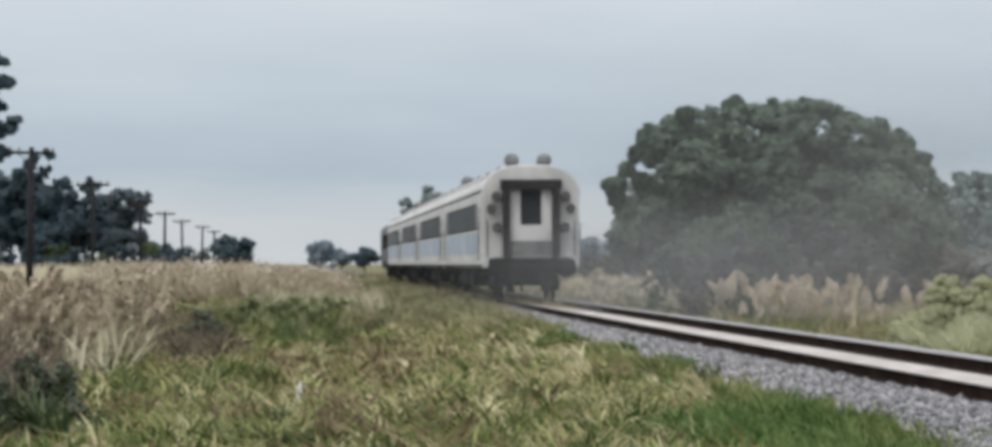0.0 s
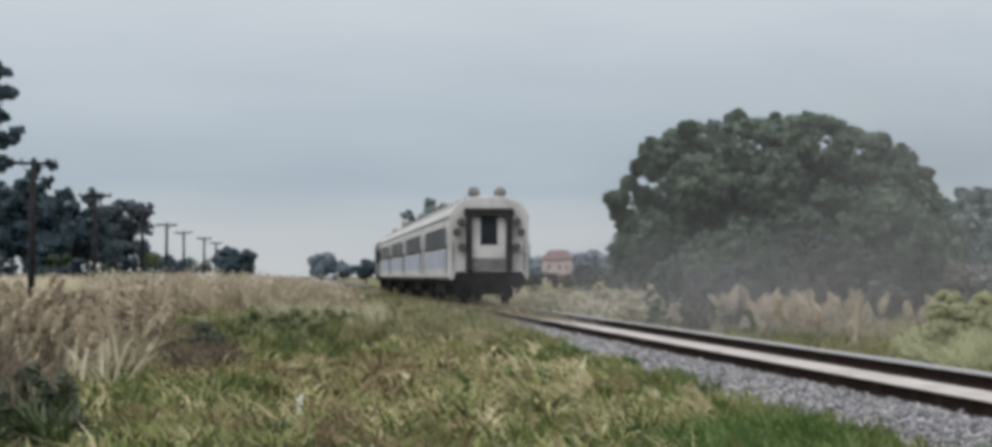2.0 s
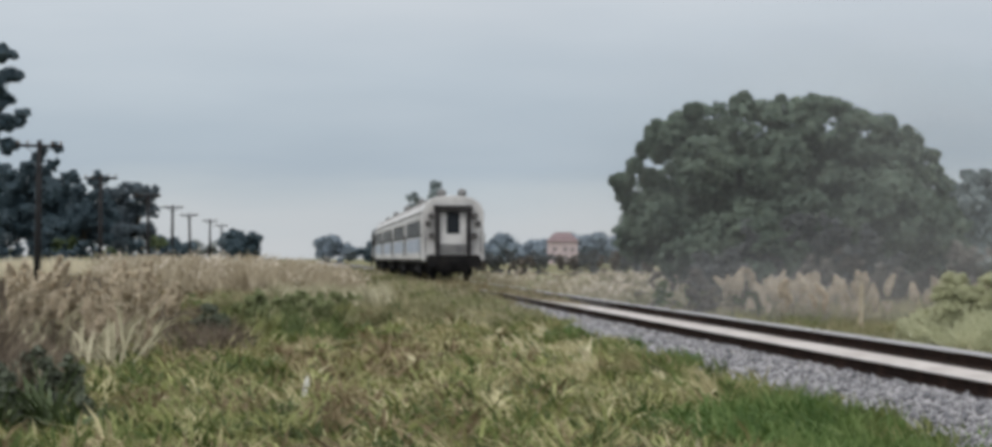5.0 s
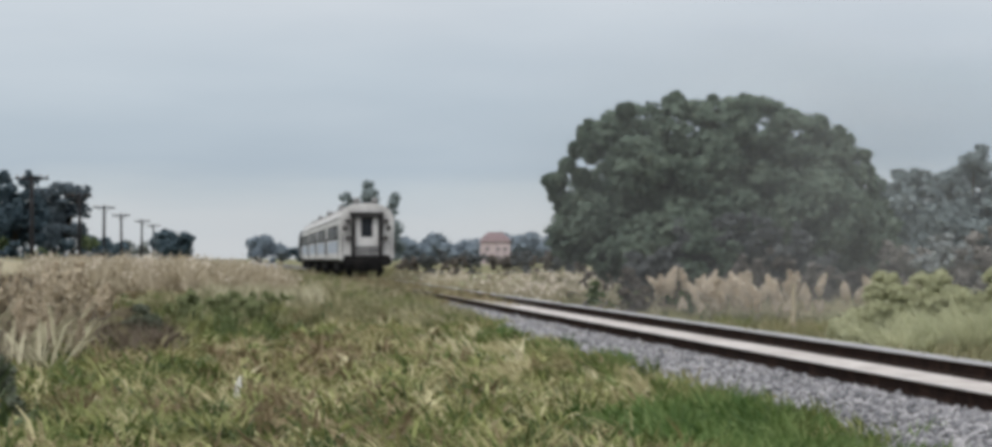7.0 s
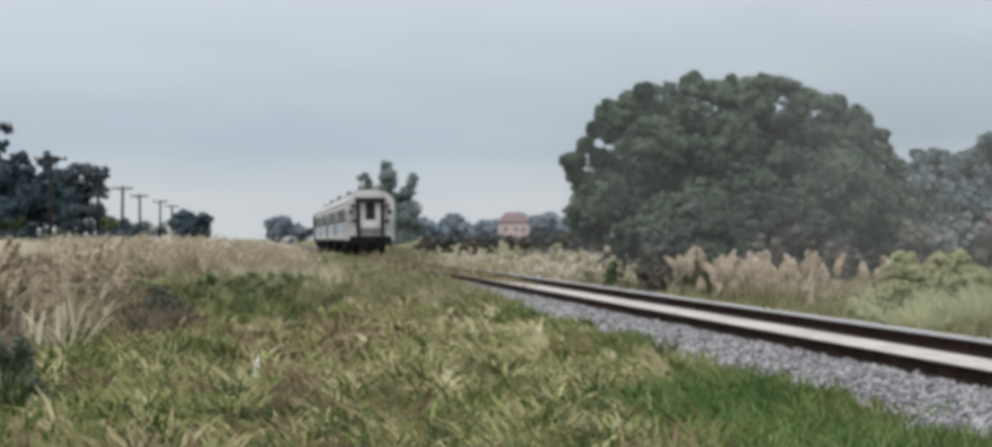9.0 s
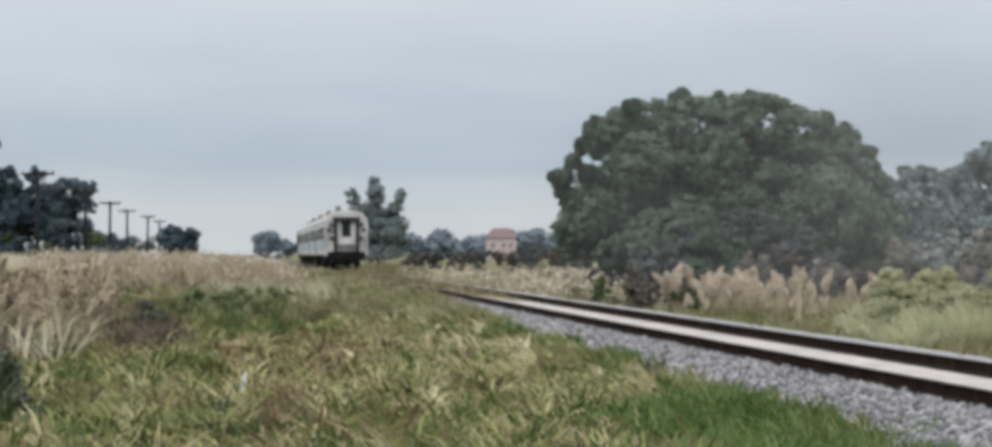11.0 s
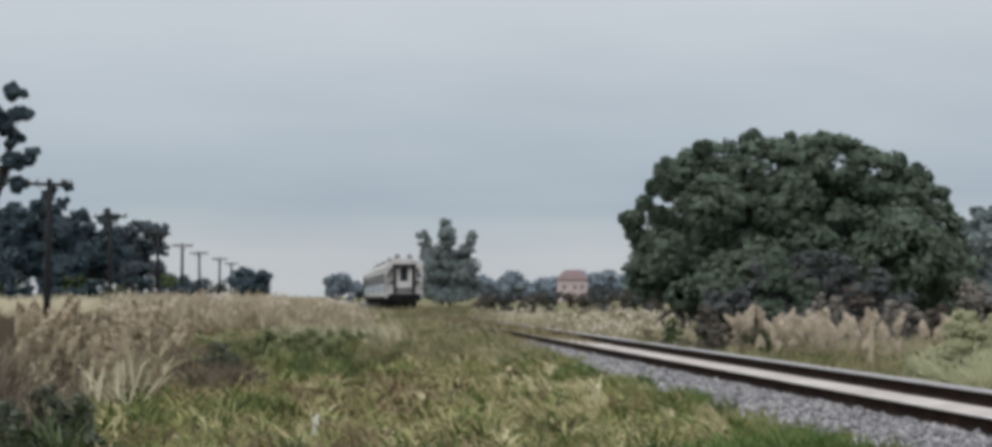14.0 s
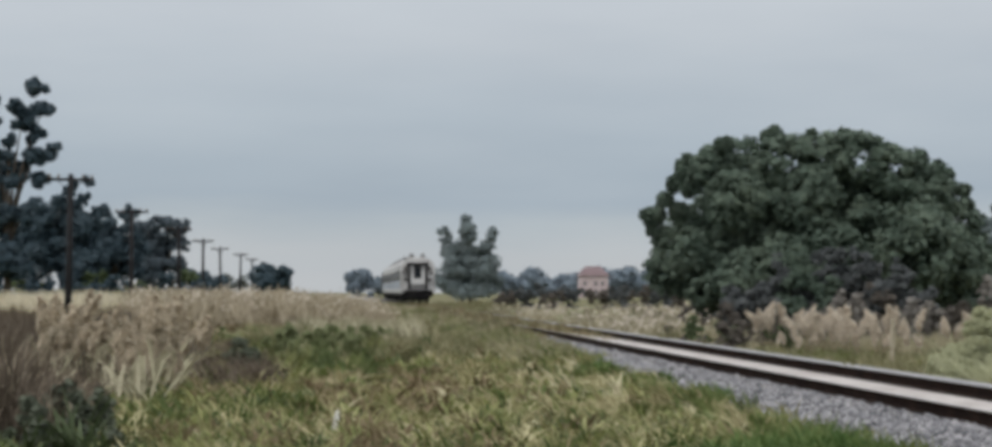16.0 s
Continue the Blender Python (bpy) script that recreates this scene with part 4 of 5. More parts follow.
def make_grass():
    cx, cy = wedge(9000, -0.13, 0.22, 18.5, 240)
    keep = (cx < 4.95 + 0.18 * np.sin(cy * 0.7)) & (cx > -14)
    cx, cy = cx[keep], cy[keep]
    keep = (cx < 3.5 + 0.3 * np.sin(cy * 1.7)) | (cy > 29)
    cx, cy = cx[keep], cy[keep]
    u, p = cx / cy, patchy(cx, cy, 1.0) + RNG.normal(size=len(cx)) * 0.36
    dry_bias = np.where((u > 0.03) & (u < 0.12) & (cy > 36) & (cy < 100), 0.2, 0.0)
    dun_bias = np.where((u > -0.012) & (u < 0.04) & (cy > 24) & (cy < 52), 0.6, 0.0)
    kind = np.where(p + dry_bias > 0.6, 1, np.where(-p + dun_bias > 0.68, 2, np.where(patchy(cx, cy, 4.0) + RNG.normal(size=len(cx)) * 0.28 > 0.28, 3, 0)))
    for k, (name, m, label, tall, lean) in enumerate((("meadow_grass", "olive", "rough olive green meadow grass in tussocks", 0.27, 1.25), ("dry_grass", "dry", "pale dry grass tufts leaning in the meadow", 0.33, 1.5),
                                                      ("dun_grass", "dun", "dun brown withered grass tufts", 0.28, 1.1), ("green_grass", "green", "fresh green grass tufts in the meadow", 0.26, 1.1))):
        x, y = cx[kind == k], cy[kind == k]
        n = len(x)
        h = tall * RNG.choice([0.55, 0.8, 1.0, 1.2, 1.5], n) * RNG.uniform(0.85, 1.15, n) * (1 + y / 400)
        stuff(tussocks(name, x, y, 18, h, RNG.uniform(0.06, 0.2, n) * (1 + y / 120), 0.022 + 0.00024 * y, RNG.uniform(0.6, 1.3, n) * lean, 2.9 + 1.6 * patchy(x, y, 7.0) + RNG.normal(size=n) * 1.5, M[m], 0.5), label)
    # arching pale tufts, and dark leafy tufts added as the meadow's shadows
    for n, m, label in ((330, "dry", "pale arching grass tufts in the meadow"), (330, "pale_green", "light green arching grass tufts in the meadow")):
        x, y = wedge(n, -0.08, 0.135, 21, 80)
        keep = (x < 4.6) & ((x < 3.4) | (y > 30))
        x, y = x[keep], y[keep]
        n = len(x)
        stuff(tussocks("arching_grass", x, y, 18, RNG.uniform(0.26, 0.46, n), 0.08, 0.024 + 0.00014 * y, 1.45, RNG.normal(2.6, 1.6, n), M[m], 0.55), label)
    # heavy arching clumps with broad bleached blades
    for n, m, label in ((75, "pale_straw", "heavy clumps of bleached arching grass"), (110, "pale_green", "heavy clumps of light green arching grass"), (60, "dun", "heavy clumps of withered brown grass")):
        x, y = wedge(n, -0.07, 0.135, 19.5, 62)
        if m == "dun":
            x = RNG.uniform(0.0, 0.05, n) * y
        keep = (x < 4.5) & ((x < 3.2) | (y > 30))
        x, y = x[keep], y[keep]
        n = len(x)
        stuff(tussocks("arching_clumps", x, y, 15, RNG.uniform(0.4, 0.66, n), 0.07, 0.03 + 0.0003 * y, 1.6, RNG.choice([0.3, 2.6, 3.2], n) + RNG.normal(size=n) * 0.5, M[m], 0.55), label)
    x, y = wedge(110, -0.07, 0.12, 20, 70)
    keep = x < 4.4
    x, y = x[keep], y[keep]
    stuff(tussocks("dark_weeds", x, y, 26, RNG.uniform(0.22, 0.4, len(x)), 0.13, 0.03, 0.8, RNG.uniform(0, 6.28, len(x)), M["shrub"], 0.45), "dark leafy tufts standing in for shadows in the meadow", "weeds")
    # the meadow round about
    x, y = RNG.uniform(-26, 4.6, 2600), RNG.uniform(-24, 60, 2600)
    keep = ((y < 18.5) | (x < -0.14 * y)) & (x * x + y * y > 1.5)
    x, y = x[keep], y[keep]
    stuff(tussocks("trackside_grass", x, y, 8, RNG.uniform(0.2, 0.4, len(x)), 0.22, 0.022, 1.1, RNG.uniform(0, 6.28, len(x)), M["olive"], 0.5), "rough olive grass beside the track")
    # big drooping straw tufts near the ballast
    x, y = RNG.uniform(2.0, 4.75, 95), 1 / RNG.uniform(1 / 88, 1 / 30, 95)
    stuff(tussocks("straw_tufts", x, y, 26, RNG.uniform(0.36, 0.62, 95), RNG.uniform(0.06, 0.14, 95), 0.026 + 0.00016 * y, RNG.uniform(1.1, 1.7, 95), RNG.normal(3.3, 0.35, 95), M["pale_straw"], 0.5), "large straw tufts drooping away from the line")
    # rank grass that hides the foot of the line farther off
    cx, cy = wedge(1500, 0.0, 0.09, 64, 330)
    cx = RNG.uniform(4.1, 5.85, len(cx))
    rise = np.interp(cy, [64, 90, 160, 330], [0.35, 0.5, 0.66, 0.6])
    for k, m, label in ((0, "olive", "rank olive grass along the foot of the line"), (1, "verge", "rank grey-green grass along the foot of the line"), (2, "tan", "rank tan grass along the foot of the line")):
        a, b = cx[k::3], cy[k::3]
        stuff(tussocks("rank_grass", a, b, 18, rise[k::3] * RNG.uniform(0.75, 1.2, len(a)), 0.3, 0.016 + 0.00016 * b, 0.6, RNG.normal(3.0, 1.0, len(a)), M[m], 0.35), label)
    cx, cy = wedge(700, -0.03, 0.05, 66, 200)
    stuff(tussocks("pale_meadow_grass", cx, cy, 18, RNG.uniform(0.3, 0.7, len(cx)), 0.3, 0.018 + 0.00016 * cy, 0.8, RNG.uniform(0, 6.28, len(cx)), M["verge"], 0.4), "grey-green seeding grass across the meadow")
    # tufts along the edge of the stones
    n = 620
    y = 1 / RNG.uniform(1 / 110, 1 / 18.5, n)
    x = 4.35 + 0.75 * RNG.random(n) ** 0.8 + RNG.exponential(0.15, n) + 0.12 * np.sin(y * 0.8)
    for k, m, label in ((0, "olive", "olive grass tufts at the edge of the ballast"), (1, "dry", "pale dry tufts at the edge of the ballast"), (2, "lush", "bright green tufts at the edge of the ballast")):
        i = (np.arange(n) % 5 == 4) * 1 + (np.arange(n) % 5 == 3) * 2
        i = np.where((y < 31) & (i == 1), 2, i)
        a, b = x[i == k], y[i == k]
        stuff(tussocks("edge_grass", a, b, 26, RNG.uniform(0.28, 0.44, len(a)), RNG.uniform(0.08, 0.2, len(a)), 0.014 + 0.00016 * b, RNG.uniform(0.5, 1.1, len(a)), RNG.normal(2.9, 1.1, len(a)), M[m]), label)
    # lush grass at the foot of the ballast
    n = 1500
    x, y = 4.3 + RNG.normal(size=n) * 0.42, 1 / RNG.uniform(1 / 29.5, 1 / 18.5, n)
    keep = x < 4.95
    x, y = x[keep], y[keep]
    n = len(x)
    stuff(tussocks("lush_grass", x, y, 18, RNG.choice([0.2, 0.28, 0.36, 0.46], n), RNG.uniform(0.04, 0.12, n), 0.021, RNG.uniform(0.6, 1.5, n), RNG.uniform(0, 6.28, n), M["lush"]), "lush bright green grass beside the ballast")
    # grass beyond the rails
    cx, cy = wedge(3000, 0.05, 0.3, 36, 260)
    keep = (cx > 10.1) & (cx < 44)
    x, y = cx[keep], cy[keep]
    n = len(x)
    stuff(tussocks("verge_grass", x, y, 18, RNG.uniform(0.3, 0.65, n), 0.22 * (1 + y / 150), 0.015 + 0.0002 * y, 0.7, RNG.uniform(0, 6.28, n), M["verge"]), "dry tan and green grass on the far verge")
    cx, cy = wedge(1300, 0.045, 0.13, 105, 200)
    keep = (cx > 10.9) & (cx < 24)
    x, y = cx[keep], cy[keep]
    n = len(x)
    tall = RNG.uniform(0.6, 1.15, n)
    heads(x[::4], y[::4], tall[::4] * 0.9, 18, 0.35, 0.08, "plume", "verge_seed_heads", "pale seed heads of the tall verge grass")
    stuff(tussocks("tall_verge_grass", x, y, 21, tall, 0.4, 0.026 + 0.00016 * y, 0.45, RNG.uniform(0, 6.28, n), M["tan"], 0.3), "tall pale seeding grass beyond the track")
    cx, cy = wedge(420, 0.026, 0.06, 235, 430)
    keep = cx > 10.2
    x, y = cx[keep], cy[keep]
    n = len(x)
    stuff(tussocks("far_verge_grass", x, y, 20, RNG.uniform(0.5, 1.0, n), 0.6, 0.03 + 0.00014 * y, 0.45, RNG.uniform(0, 6.28, n), M["verge"], 0.3), "dull tan grass on the far verge of the line")
    # weeds between and beside the rails farther off, and green tufts on the verge
    cy = 1 / RNG.uniform(1 / 320, 1 / 82, 900)
    cx = np.concatenate([RNG.uniform(6.75, 8.3, 520), RNG.uniform(5.2, 6.5, 380)])
    rise = np.interp(cy, [82, 98, 135], [0.42, 0.6, 0.76]) * RNG.uniform(0.8, 1.12, 900)
    for k, m, label in ((0, "dun", "withered brown weeds growing in the track"), (1, "verge", "grey-green weeds growing in the track")):
        stuff(tussocks("track_weeds", cx[k::2], cy[k::2], 14, rise[k::2], 0.25, 0.016 + 0.00014 * cy[k::2], 0.8, RNG.uniform(0, 6.28, 450), M[m], 0.4), label, "weeds")
    cx, cy = RNG.uniform(10.6, 20, 260), RNG.uniform(52, 130, 260)
    stuff(tussocks("verge_tufts", cx, cy, 30, RNG.uniform(0.3, 0.75, 260), 0.3, 0.018, 0.8, RNG.uniform(0, 6.28, 260), M["olive"], 0.45), "olive green tufts on the far verge")
    # soft drooping grass over and round the pale shrubs
    x, y = RNG.uniform(12.1, 16.2, 95), RNG.uniform(54.2, 57.4, 95)
    stuff(tussocks("drooping_grass", x, y, 34, RNG.uniform(0.75, 1.5, 95), 0.22, 0.026, 0.75, RNG.uniform(0, 6.28, 95), M["willow"], 0.5), "soft pale green grass drooping over the shrubs")
    # feathery dry grass across the field
    cx, cy = wedge(1200, -0.07, 0.02, 128, 280)
    keep = cx < 2.6
    x, y = cx[keep], cy[keep]
    n = len(x)
    tall = np.interp(x / y, [-0.02, 0.004, 0.018], [1.0, 0.8, 0.5]) * RNG.choice([0.8, 1.1, 1.3, 1.5, 1.75], n)
    heads(x[1::7], y[1::7], tall[1::7] * 0.9, 30, 0.26, 0.07, "plume", "pale_feather_heads", "pale fluffy seed heads over the dry grass")
    heads(x[::3], y[::3], tall[::3] * 0.88, 26, 0.3, 0.07, "straw", "feather_heads", "fluffy pinkish seed heads of the dry grass")
    stuff(tussocks("feather_grass", x, y, 21, tall, 0.3, 0.022 + 0.00018 * y, 0.4, RNG.normal(0.3, 1.2, n), M["straw"], 0.35), "tall dry feathery grass, pinkish straw colour")
    cx, cy = wedge(900, -0.135, -0.05, 100, 330)
    n = len(cx)
    stuff(tussocks("field_grass", cx, cy, 18, RNG.uniform(0.4, 1.0, n), 0.5, 0.03 + 0.00015 * cy, 0.5, RNG.uniform(0, 6.28, n), M["dun"], 0.35), "withered brown field grass")
    # cream seeding tufts on the rise beside the line
    x, y = wedge(150, -0.012, 0.028, 82, 120)
    stuff(tussocks("cream_tufts", x, y, 26, RNG.uniform(0.5, 1.05, len(x)), 0.3, 0.04, 0.7, RNG.uniform(0, 6.28, len(x)), M["cream_brush"], 0.45), "cream seeding grass tufts on the rise")
    # bleached stubble in front of the gums
    cx, cy = wedge(420, -0.125, -0.06, 165, 225)
    keep = np.sin(cx * 1.1) + np.sin(cx * 0.37 + 1) > -0.9
    x, y = cx[keep], cy[keep]
    n = len(x)
    stuff(tussocks("stubble", x, y, 20, RNG.uniform(1.2, 1.85, n), 0.6, 0.07, 0.35, RNG.uniform(0, 6.28, n), M["stubble"], 0.3), "tall bleached straw stubble in front of the gum trees")
    # leafy green weeds and pale reed leaves
    x, y = RNG.uniform(-2.0, 1.0, 70), RNG.uniform(60, 92, 70)
    stuff(tussocks("green_weeds", x, y, 34, RNG.uniform(0.35, 0.9, 70), 0.22, 0.02, 0.8, RNG.uniform(0, 6.28, 70), M["olive"], 0.45), "leafy green weeds standing in the meadow", "weeds")
    x, y = RNG.uniform(12.6, 20.5, 150), RNG.uniform(88, 98, 150)
    stuff(tussocks("reed_leaves", x, y, 26, RNG.uniform(0.4, 0.95, 150), 0.2, 0.022, 0.45, RNG.uniform(0, 6.28, 150), M["tan"], 0.35), "pale leaves of the plume reeds", "reeds")
    u, y = RNG.uniform(-0.1, -0.05, 36), RNG.uniform(41, 54, 36)
    stuff(tussocks("dry_reed_leaves", u * y, y, 7, RNG.uniform(0.6, 1.3, 36), 0.12, 0.05, 0.6, RNG.uniform(0, 6.28, 36), M["cream_brush"], 0.45), "dry tan reed leaves", "reeds")
    # dead brown weeds
    cx, cy = wedge(800, -0.14, -0.08, 29, 64)
    n = len(cx)
    back = RNG.random(n) < 0.4
    cy = np.where(back, RNG.uniform(56, 72, n), cy)
    cx = np.where(back, RNG.uniform(-0.115, -0.05, n) * cy, cx)
    tall = RNG.choice([0.5, 0.8, 1.0, 1.15, 1.3], n) * (0.85 + 0.2 * np.sin(cx * 3.1 + cy * 0.4))
    tall = np.where((cy < 43) & (cx / cy > -0.098), 0.78, 1.0) * tall
    pale = RNG.random(n) < 0.13
    for pick, m, name, label in ((~pale, "brown", "dead_weeds", "dead brown weeds standing waist high"), (pale, "straw", "dry_stalks", "pale dry stalks among the dead weeds")):
        k = pick.sum()
        stuff(tussocks(name, cx[pick], cy[pick], 24, tall[pick], RNG.uniform(0.1, 0.25, k), 0.017, RNG.uniform(0.3, 1.0, k), RNG.uniform(0, 6.28, k), M[m], 0.4), label, "weeds")
    cx, cy = wedge(420, -0.13, -0.062, 57, 112)
    n = len(cx)
    stuff(tussocks("brown_weeds", cx, cy, 26, RNG.uniform(0.85, 1.3, n), 0.25, 0.024, 0.5, RNG.uniform(0, 6.28, n), M["brown"], 0.3), "tall dead brown weeds behind the reeds", "weeds")
    cx, cy = wedge(260, -0.07, -0.02, 48, 84)
    n = len(cx)
    stuff(tussocks("withered_weeds", cx, cy, 26, RNG.uniform(0.2, 0.7, n), 0.2, 0.016, 0.8, RNG.uniform(0, 6.28, n), M["brown"], 0.35), "low dead brown weeds in the grass", "weeds")


make_grass()


def make_reed(height, head, material):
    """One stem with a drooping seed head."""
    b = Build().tube([(0, 0, -0.05), (0.02, 0, height * 0.5), (0.07, 0, height)], [0.008, 0.007, 0.004], 5)
    root = tagged(new("plume_reed"), "", "reed")
    part("stem", b, M["straw"], root)
    n = int(150 + 260 * head)
    t = RNG.random(n)
    r = head * 0.24 * np.sin(np.pi * (0.12 + 0.83 * t)) * np.sqrt(RNG.random(n))
    a = RNG.uniform(0, 2 * np.pi, n)
    c = np.stack([0.06 + t * t * 0.22 * head / 0.5 + r * np.cos(a), r * np.sin(a), height - head * 0.45 + t * head], 1)
    pl = new("plume", leaf_mesh("plume", c, 0.045, material, 0.0))
    pl.parent = root
    for i in range(3):
        a = i * 2.1
        lf = Build().loft([[(0.0, -0.01, 0.02), (0.0, 0.01, 0.02)], [(0.18 * math.cos(a), 0.18 * math.sin(a) - 0.009, height * 0.4), (0.18 * math.cos(a), 0.18 * math.sin(a) + 0.009, height * 0.4)],
                           [(0.42 * math.cos(a), 0.42 * math.sin(a), height * 0.45), (0.42 * math.cos(a), 0.42 * math.sin(a) + 0.002, height * 0.45)]], caps=False)
        part("leaf", lf, M["straw"], root)
    return root


def make_reeds():
    sizes = ((1.2, 0.55), (1.0, 0.5), (1.3, 0.65))
    kinds = [make_reed(h, p, M["plume"]) for h, p in sizes] + [make_reed(h, p * 0.85, M["tan_plume"]) for h, p in sizes]
    for i, kd in enumerate(kinds):
        tagged(kd, "dry reed with a pale feathery plume" if i < 3 else "dry reed with a tan feathery plume", "reed", "plume reeds" if i < 3 else "tan reeds")
    spots = []
    for i in range(92):
        spots.append((RNG.uniform(12.8, 15.4) if i % 2 else RNG.uniform(13.0, 20.4), RNG.uniform(80, 92), -0.8))
    for i in range(76):
        u = RNG.uniform(-0.098, -0.05)
        d = RNG.uniform(42, 55)
        spots.append((u * d, d, -0.5))
    unused = set(range(6))
    for i, (x, y, z) in enumerate(spots):
        m = pose(x, y, z, RNG.uniform(-14, 14), RNG.uniform(-22, 22), RNG.uniform(0, 360)) @ Matrix.Scale(RNG.uniform(0.75, 1.12) if y > 79 else RNG.uniform(0.6, 1.1), 4)
        k = i % 3 if y > 79 else 3 + i % 3
        if k in unused:
            unused.remove(k)
            kinds[k].matrix_basis = m
        else:
            copy_thing(kinds[k], m)


make_reeds()


def make_strap_plants():
    for px, py, size in ((-2.3, 27.0, 1.0), (-2.55, 28.2, 0.8), (-2.05, 26.2, 0.7), (-2.75, 26.8, 0.75)):
        root = tagged(new("strap_leaf_plant"), "dark grey-green plant with long drooping strap leaves", "plant", "strap-leaf plants")
        root.location = (px, py, -0.5)
        for i in range(34):
            a, lean = RNG.uniform(0, 2 * math.pi), RNG.uniform(0.2, 1.3)
            l = RNG.uniform(0.55, 0.95) * size
            c, s = math.cos(a), math.sin(a)
            rings = []
            for t, w in ((0, 0.016), (0.35, 0.022), (0.7, 0.017), (1, 0.003)):
                r, z = lean * l * t ** 1.6 * 0.8, l * (t - 0.42 * lean * t ** 2.4)
                qx, qy = r * c, r * s
                rings.append([(qx - s * w, qy + c * w, z), (qx + 0.008 * c, qy + 0.008 * s, z - 0.006), (qx + s * w, qy - c * w, z)])
            part("leaf", Build().loft(rings), M["shrub"], root)


make_strap_plants()


# ---- poles, house, small things ----
def make_pole():
    pole = tagged(new("telegraph_pole"), "dark timber telegraph pole with a crossarm", "pole", "telegraph poles")
    part("shaft", Build().tube([(0, 0, -0.3), (0, 0, 3.5), (0, 0, 7.1)], [0.17, 0.15, 0.12], 10), M["pole"], pole, smooth=True)
    arm = part("crossarm", Build().box(-1.05, 1.05, -0.06, 0.06, 6.78, 6.92, 0.01), M["pole"], pole)
    for x in (-0.95, -0.55, 0.55, 0.95):
        part("insulator", Build().tube([(x, 0, 6.9), (x, 0, 7.0), (x, 0, 7.08)], [0.03, 0.055, 0.04], 8), M["insulator"], arm)
    for s in (-1, 1):
        part("brace", Build().tube([(0, -0.07, 6.3), (s * 0.6, -0.07, 6.8)], [0.02, 0.02], 5), M["pole"], pole)
    return pole


POLES = [(-12.1, 135), (-13.0, 190), (-12.9, 245), (-13.4, 300), (-13.7, 355), (-13.2, 410), (-13.3, 470)]
pole = make_pole()
for i, (x, y) in enumerate(POLES):
    if i == 0:
        pole.matrix_basis = pose(x, y, -0.6, 0, 1.0, 3)
    else:
        copy_thing(pole, pose(x, y, -0.6, 0, RNG.uniform(-1.2, 1.2), RNG.uniform(-6, 6)))


def make_house():
    house = tagged(new("farmhouse"), "small pinkish farmhouse with a red tiled roof", "house")
    house.location = (75.0, 865, -0.6)
    part("wall", Build().box(-4.2, 4.2, 0, 6, 0, 6.6), M["wall"], house)
    part("roof", Build().loft([[(-4.7, -0.5, 6.55), (4.7, -0.5, 6.55), (4.7, 6.5, 6.55), (-4.7, 6.5, 6.55)], [(-2.2, 2.6, 9.3), (2.2, 2.6, 9.3), (2.2, 3.4, 9.3), (-2.2, 3.4, 9.3)]]), M["tile"], house, "red hipped roof")
    for x in (-2.6, 0.6, 2.6):
        w = part("window", Build().box(x - 0.5, x + 0.5, -0.05, 0.02, 1.2, 2.6), M["hazed_pane"], house)
        part("window", Build().box(x - 0.5, x + 0.5, -0.05, 0.02, 3.7, 4.9), M["hazed_pane"], house)
        part("sill", Build().box(x - 0.6, x + 0.6, -0.14, 0.0, 1.1, 1.2), M["white"], w)
    part("door", Build().box(-1.4, -0.5, -0.05, 0.02, 0.0, 2.1), M["pole"], house)


make_house()


def make_litter():
    """A crumpled white bag caught in the grass."""
    root = tagged(new("plastic_bag"), "crumpled white plastic bag caught in the grass", "litter")
    rings = []
    for z, r in ((-0.12, 0.02), (0.0, 0.036), (0.05, 0.026), (0.11, 0.034), (0.17, 0.022), (0.22, 0.006)):
        rings.append([(r * (1 + RNG.uniform(-0.35, 0.35)) * math.cos(a), r * (1 + RNG.uniform(-0.35, 0.35)) * math.sin(a), z) for a in np.linspace(0, 2 * math.pi, 11)[:-1]])
    part("film", Build().loft(rings), M["plastic"], root)
    root.matrix_basis = pose(-0.01, 32.6, -0.29, 6, 8, 0)


make_litter()


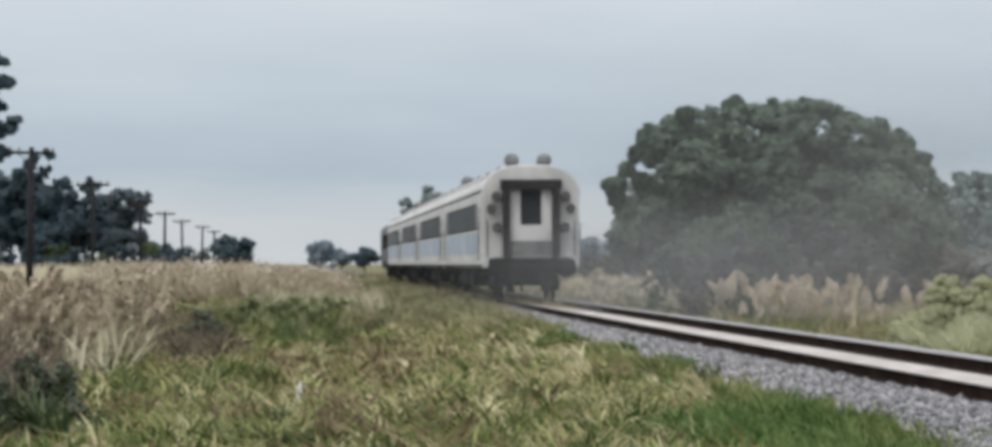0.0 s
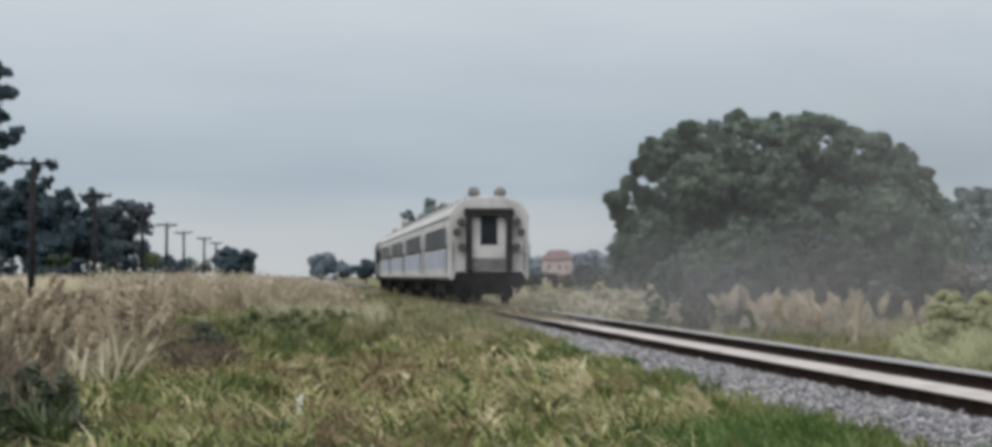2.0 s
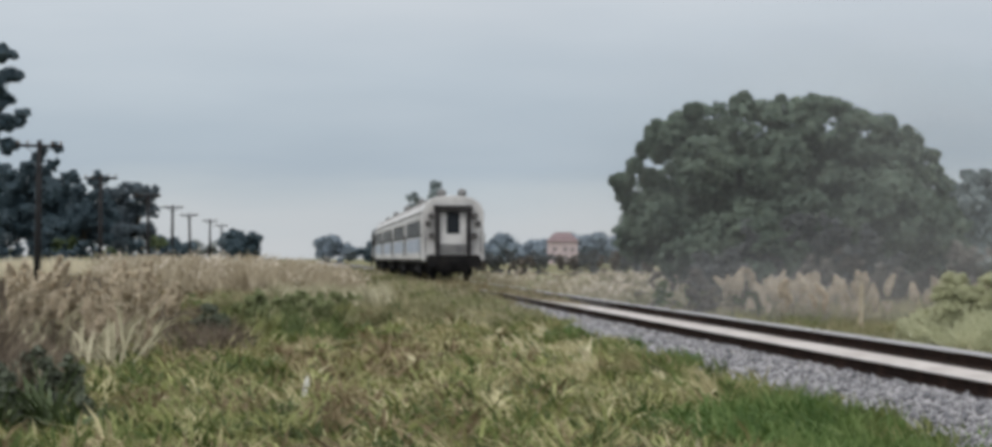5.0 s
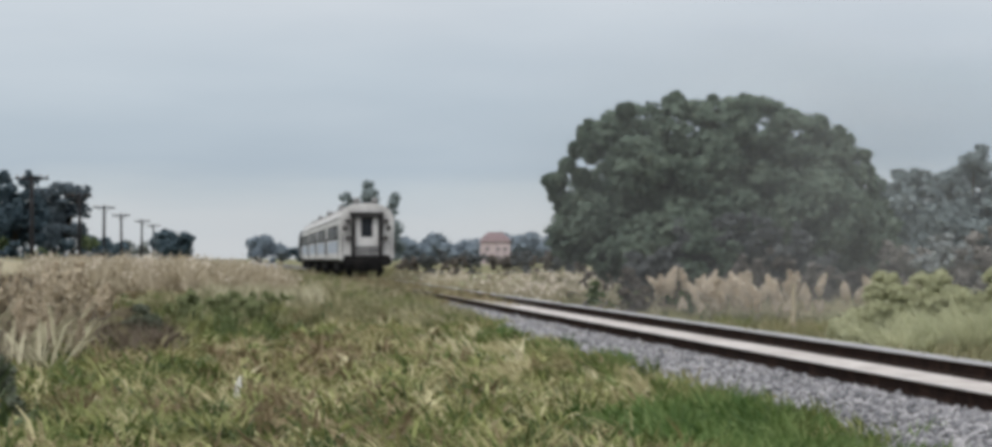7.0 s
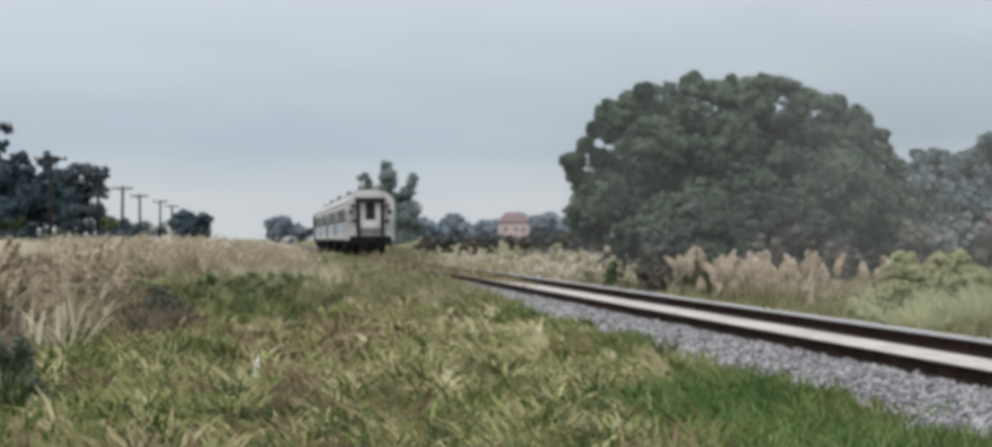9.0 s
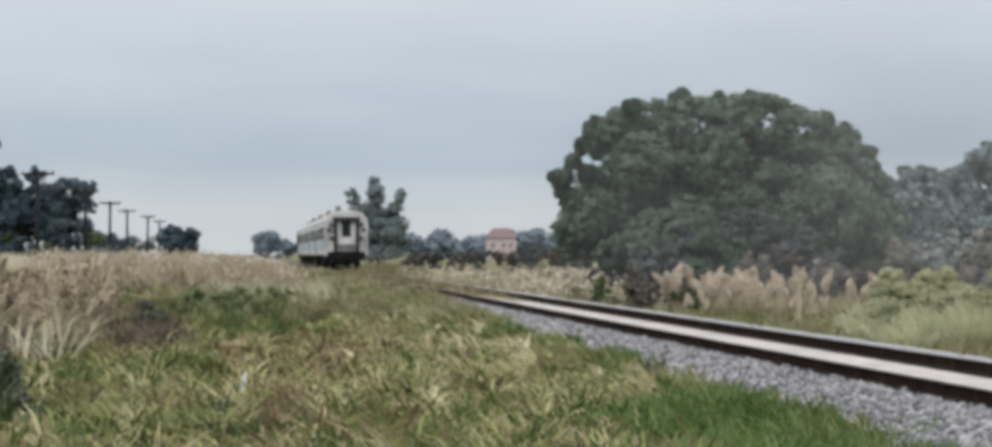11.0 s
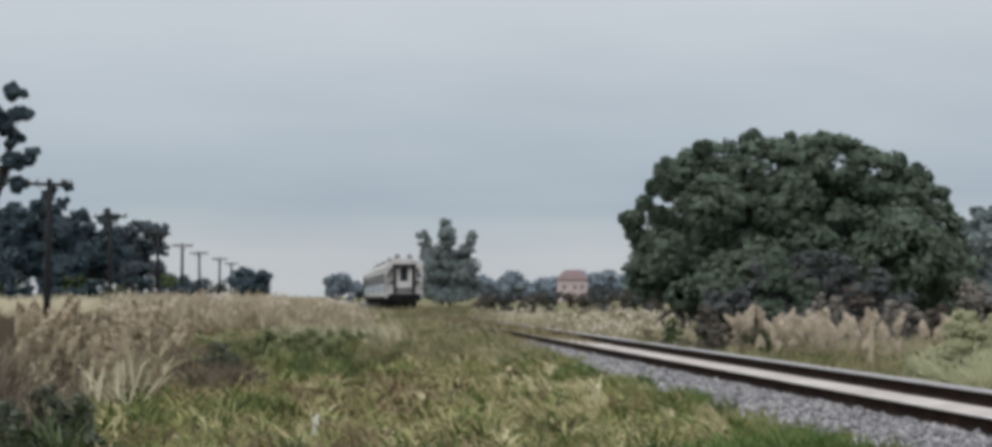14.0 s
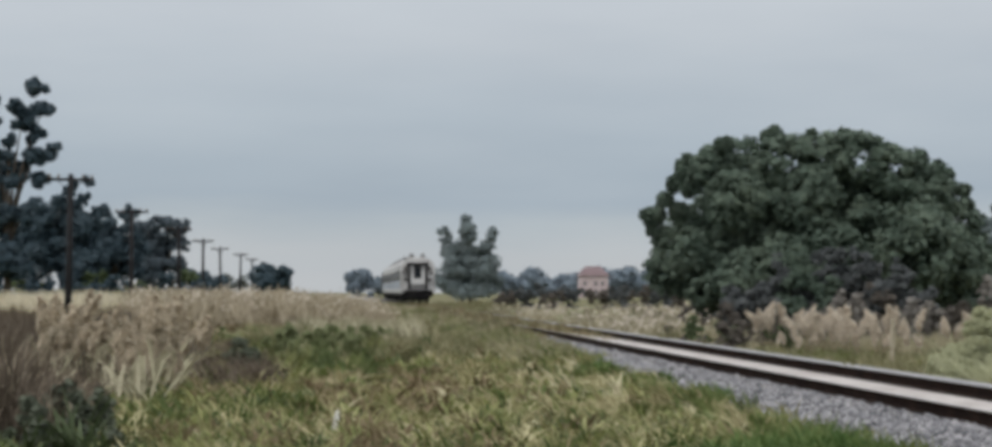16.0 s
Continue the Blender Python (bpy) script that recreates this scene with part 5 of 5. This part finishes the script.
def make_posts():
    kinds = tagged(new("fence_post"), "weathered grey timber fence post", "post", "fence posts")
    part("post", Build().tube([(0, 0, -0.2), (0, 0, 1.3), (0, 0, 1.36)], [0.06, 0.055, 0.03], 8), M["post"], kinds)
    kinds.matrix_basis = pose(14.1, 75, -0.8, 2, 1, 0)
    copy_thing(kinds, pose(13.4, 128, -0.8, 0, -2, 0))


make_posts()


# ---- sleepers and stones, last ----
def make_sleepers():
    me = Build().box(-1.3, 1.3, -0.13, 0.13, -0.32, -0.162, 0.02).mesh("sleeper", M["sleeper"])
    for i in range(290):
        ob = new("sleeper", me)
        ob.parent = track
        ob.location = (RNG.uniform(-0.02, 0.02), 12 + i * 0.62, RNG.uniform(-0.006, 0.003))


make_sleepers()


def make_stones():
    n = 11000
    q = RNG.uniform(1 / 90, 1 / 20, n)
    y = 1 / q
    x = RNG.uniform(TRACK_X - 2.7, TRACK_X - 0.95, n)
    off = np.abs(x - TRACK_X)
    z = np.interp(off, [1.1, 1.62, 2.35, 3.1], [-0.165, -0.2, -0.42, -0.9])
    s = RNG.uniform(0.018, 0.04, n) * np.where(RNG.random(n) < 0.12, 1.6, 1.0)
    base = np.array([(1, 0, 0), (-1, 0, 0), (0, 1, 0), (0, -1, 0), (0, 0, 1), (0, 0, -1)], float)
    f = np.array([(0, 2, 4), (2, 1, 4), (1, 3, 4), (3, 0, 4), (2, 0, 5), (1, 2, 5), (3, 1, 5), (0, 3, 5)])
    j = RNG.uniform(0.6, 1.3, (n, 6, 1))
    a = RNG.uniform(0, np.pi, n)
    v = base[None] * j * s[:, None, None]
    c, sn = np.cos(a)[:, None], np.sin(a)[:, None]
    v = np.stack([v[..., 0] * c - v[..., 1] * sn, v[..., 0] * sn + v[..., 1] * c, v[..., 2] * 0.8], 2)
    v += np.stack([x, y, z + s * 0.35], 1)[:, None]
    index = (np.arange(n)[:, None, None] * 6 + f[None]).ravel()
    stuff(new("ballast_stones", raw_mesh("ballast_stones", v.reshape(-1, 3), np.full(n * 8, 3), index, M["stone"])), "loose grey ballast stones", "stones")


make_stones()
motions()
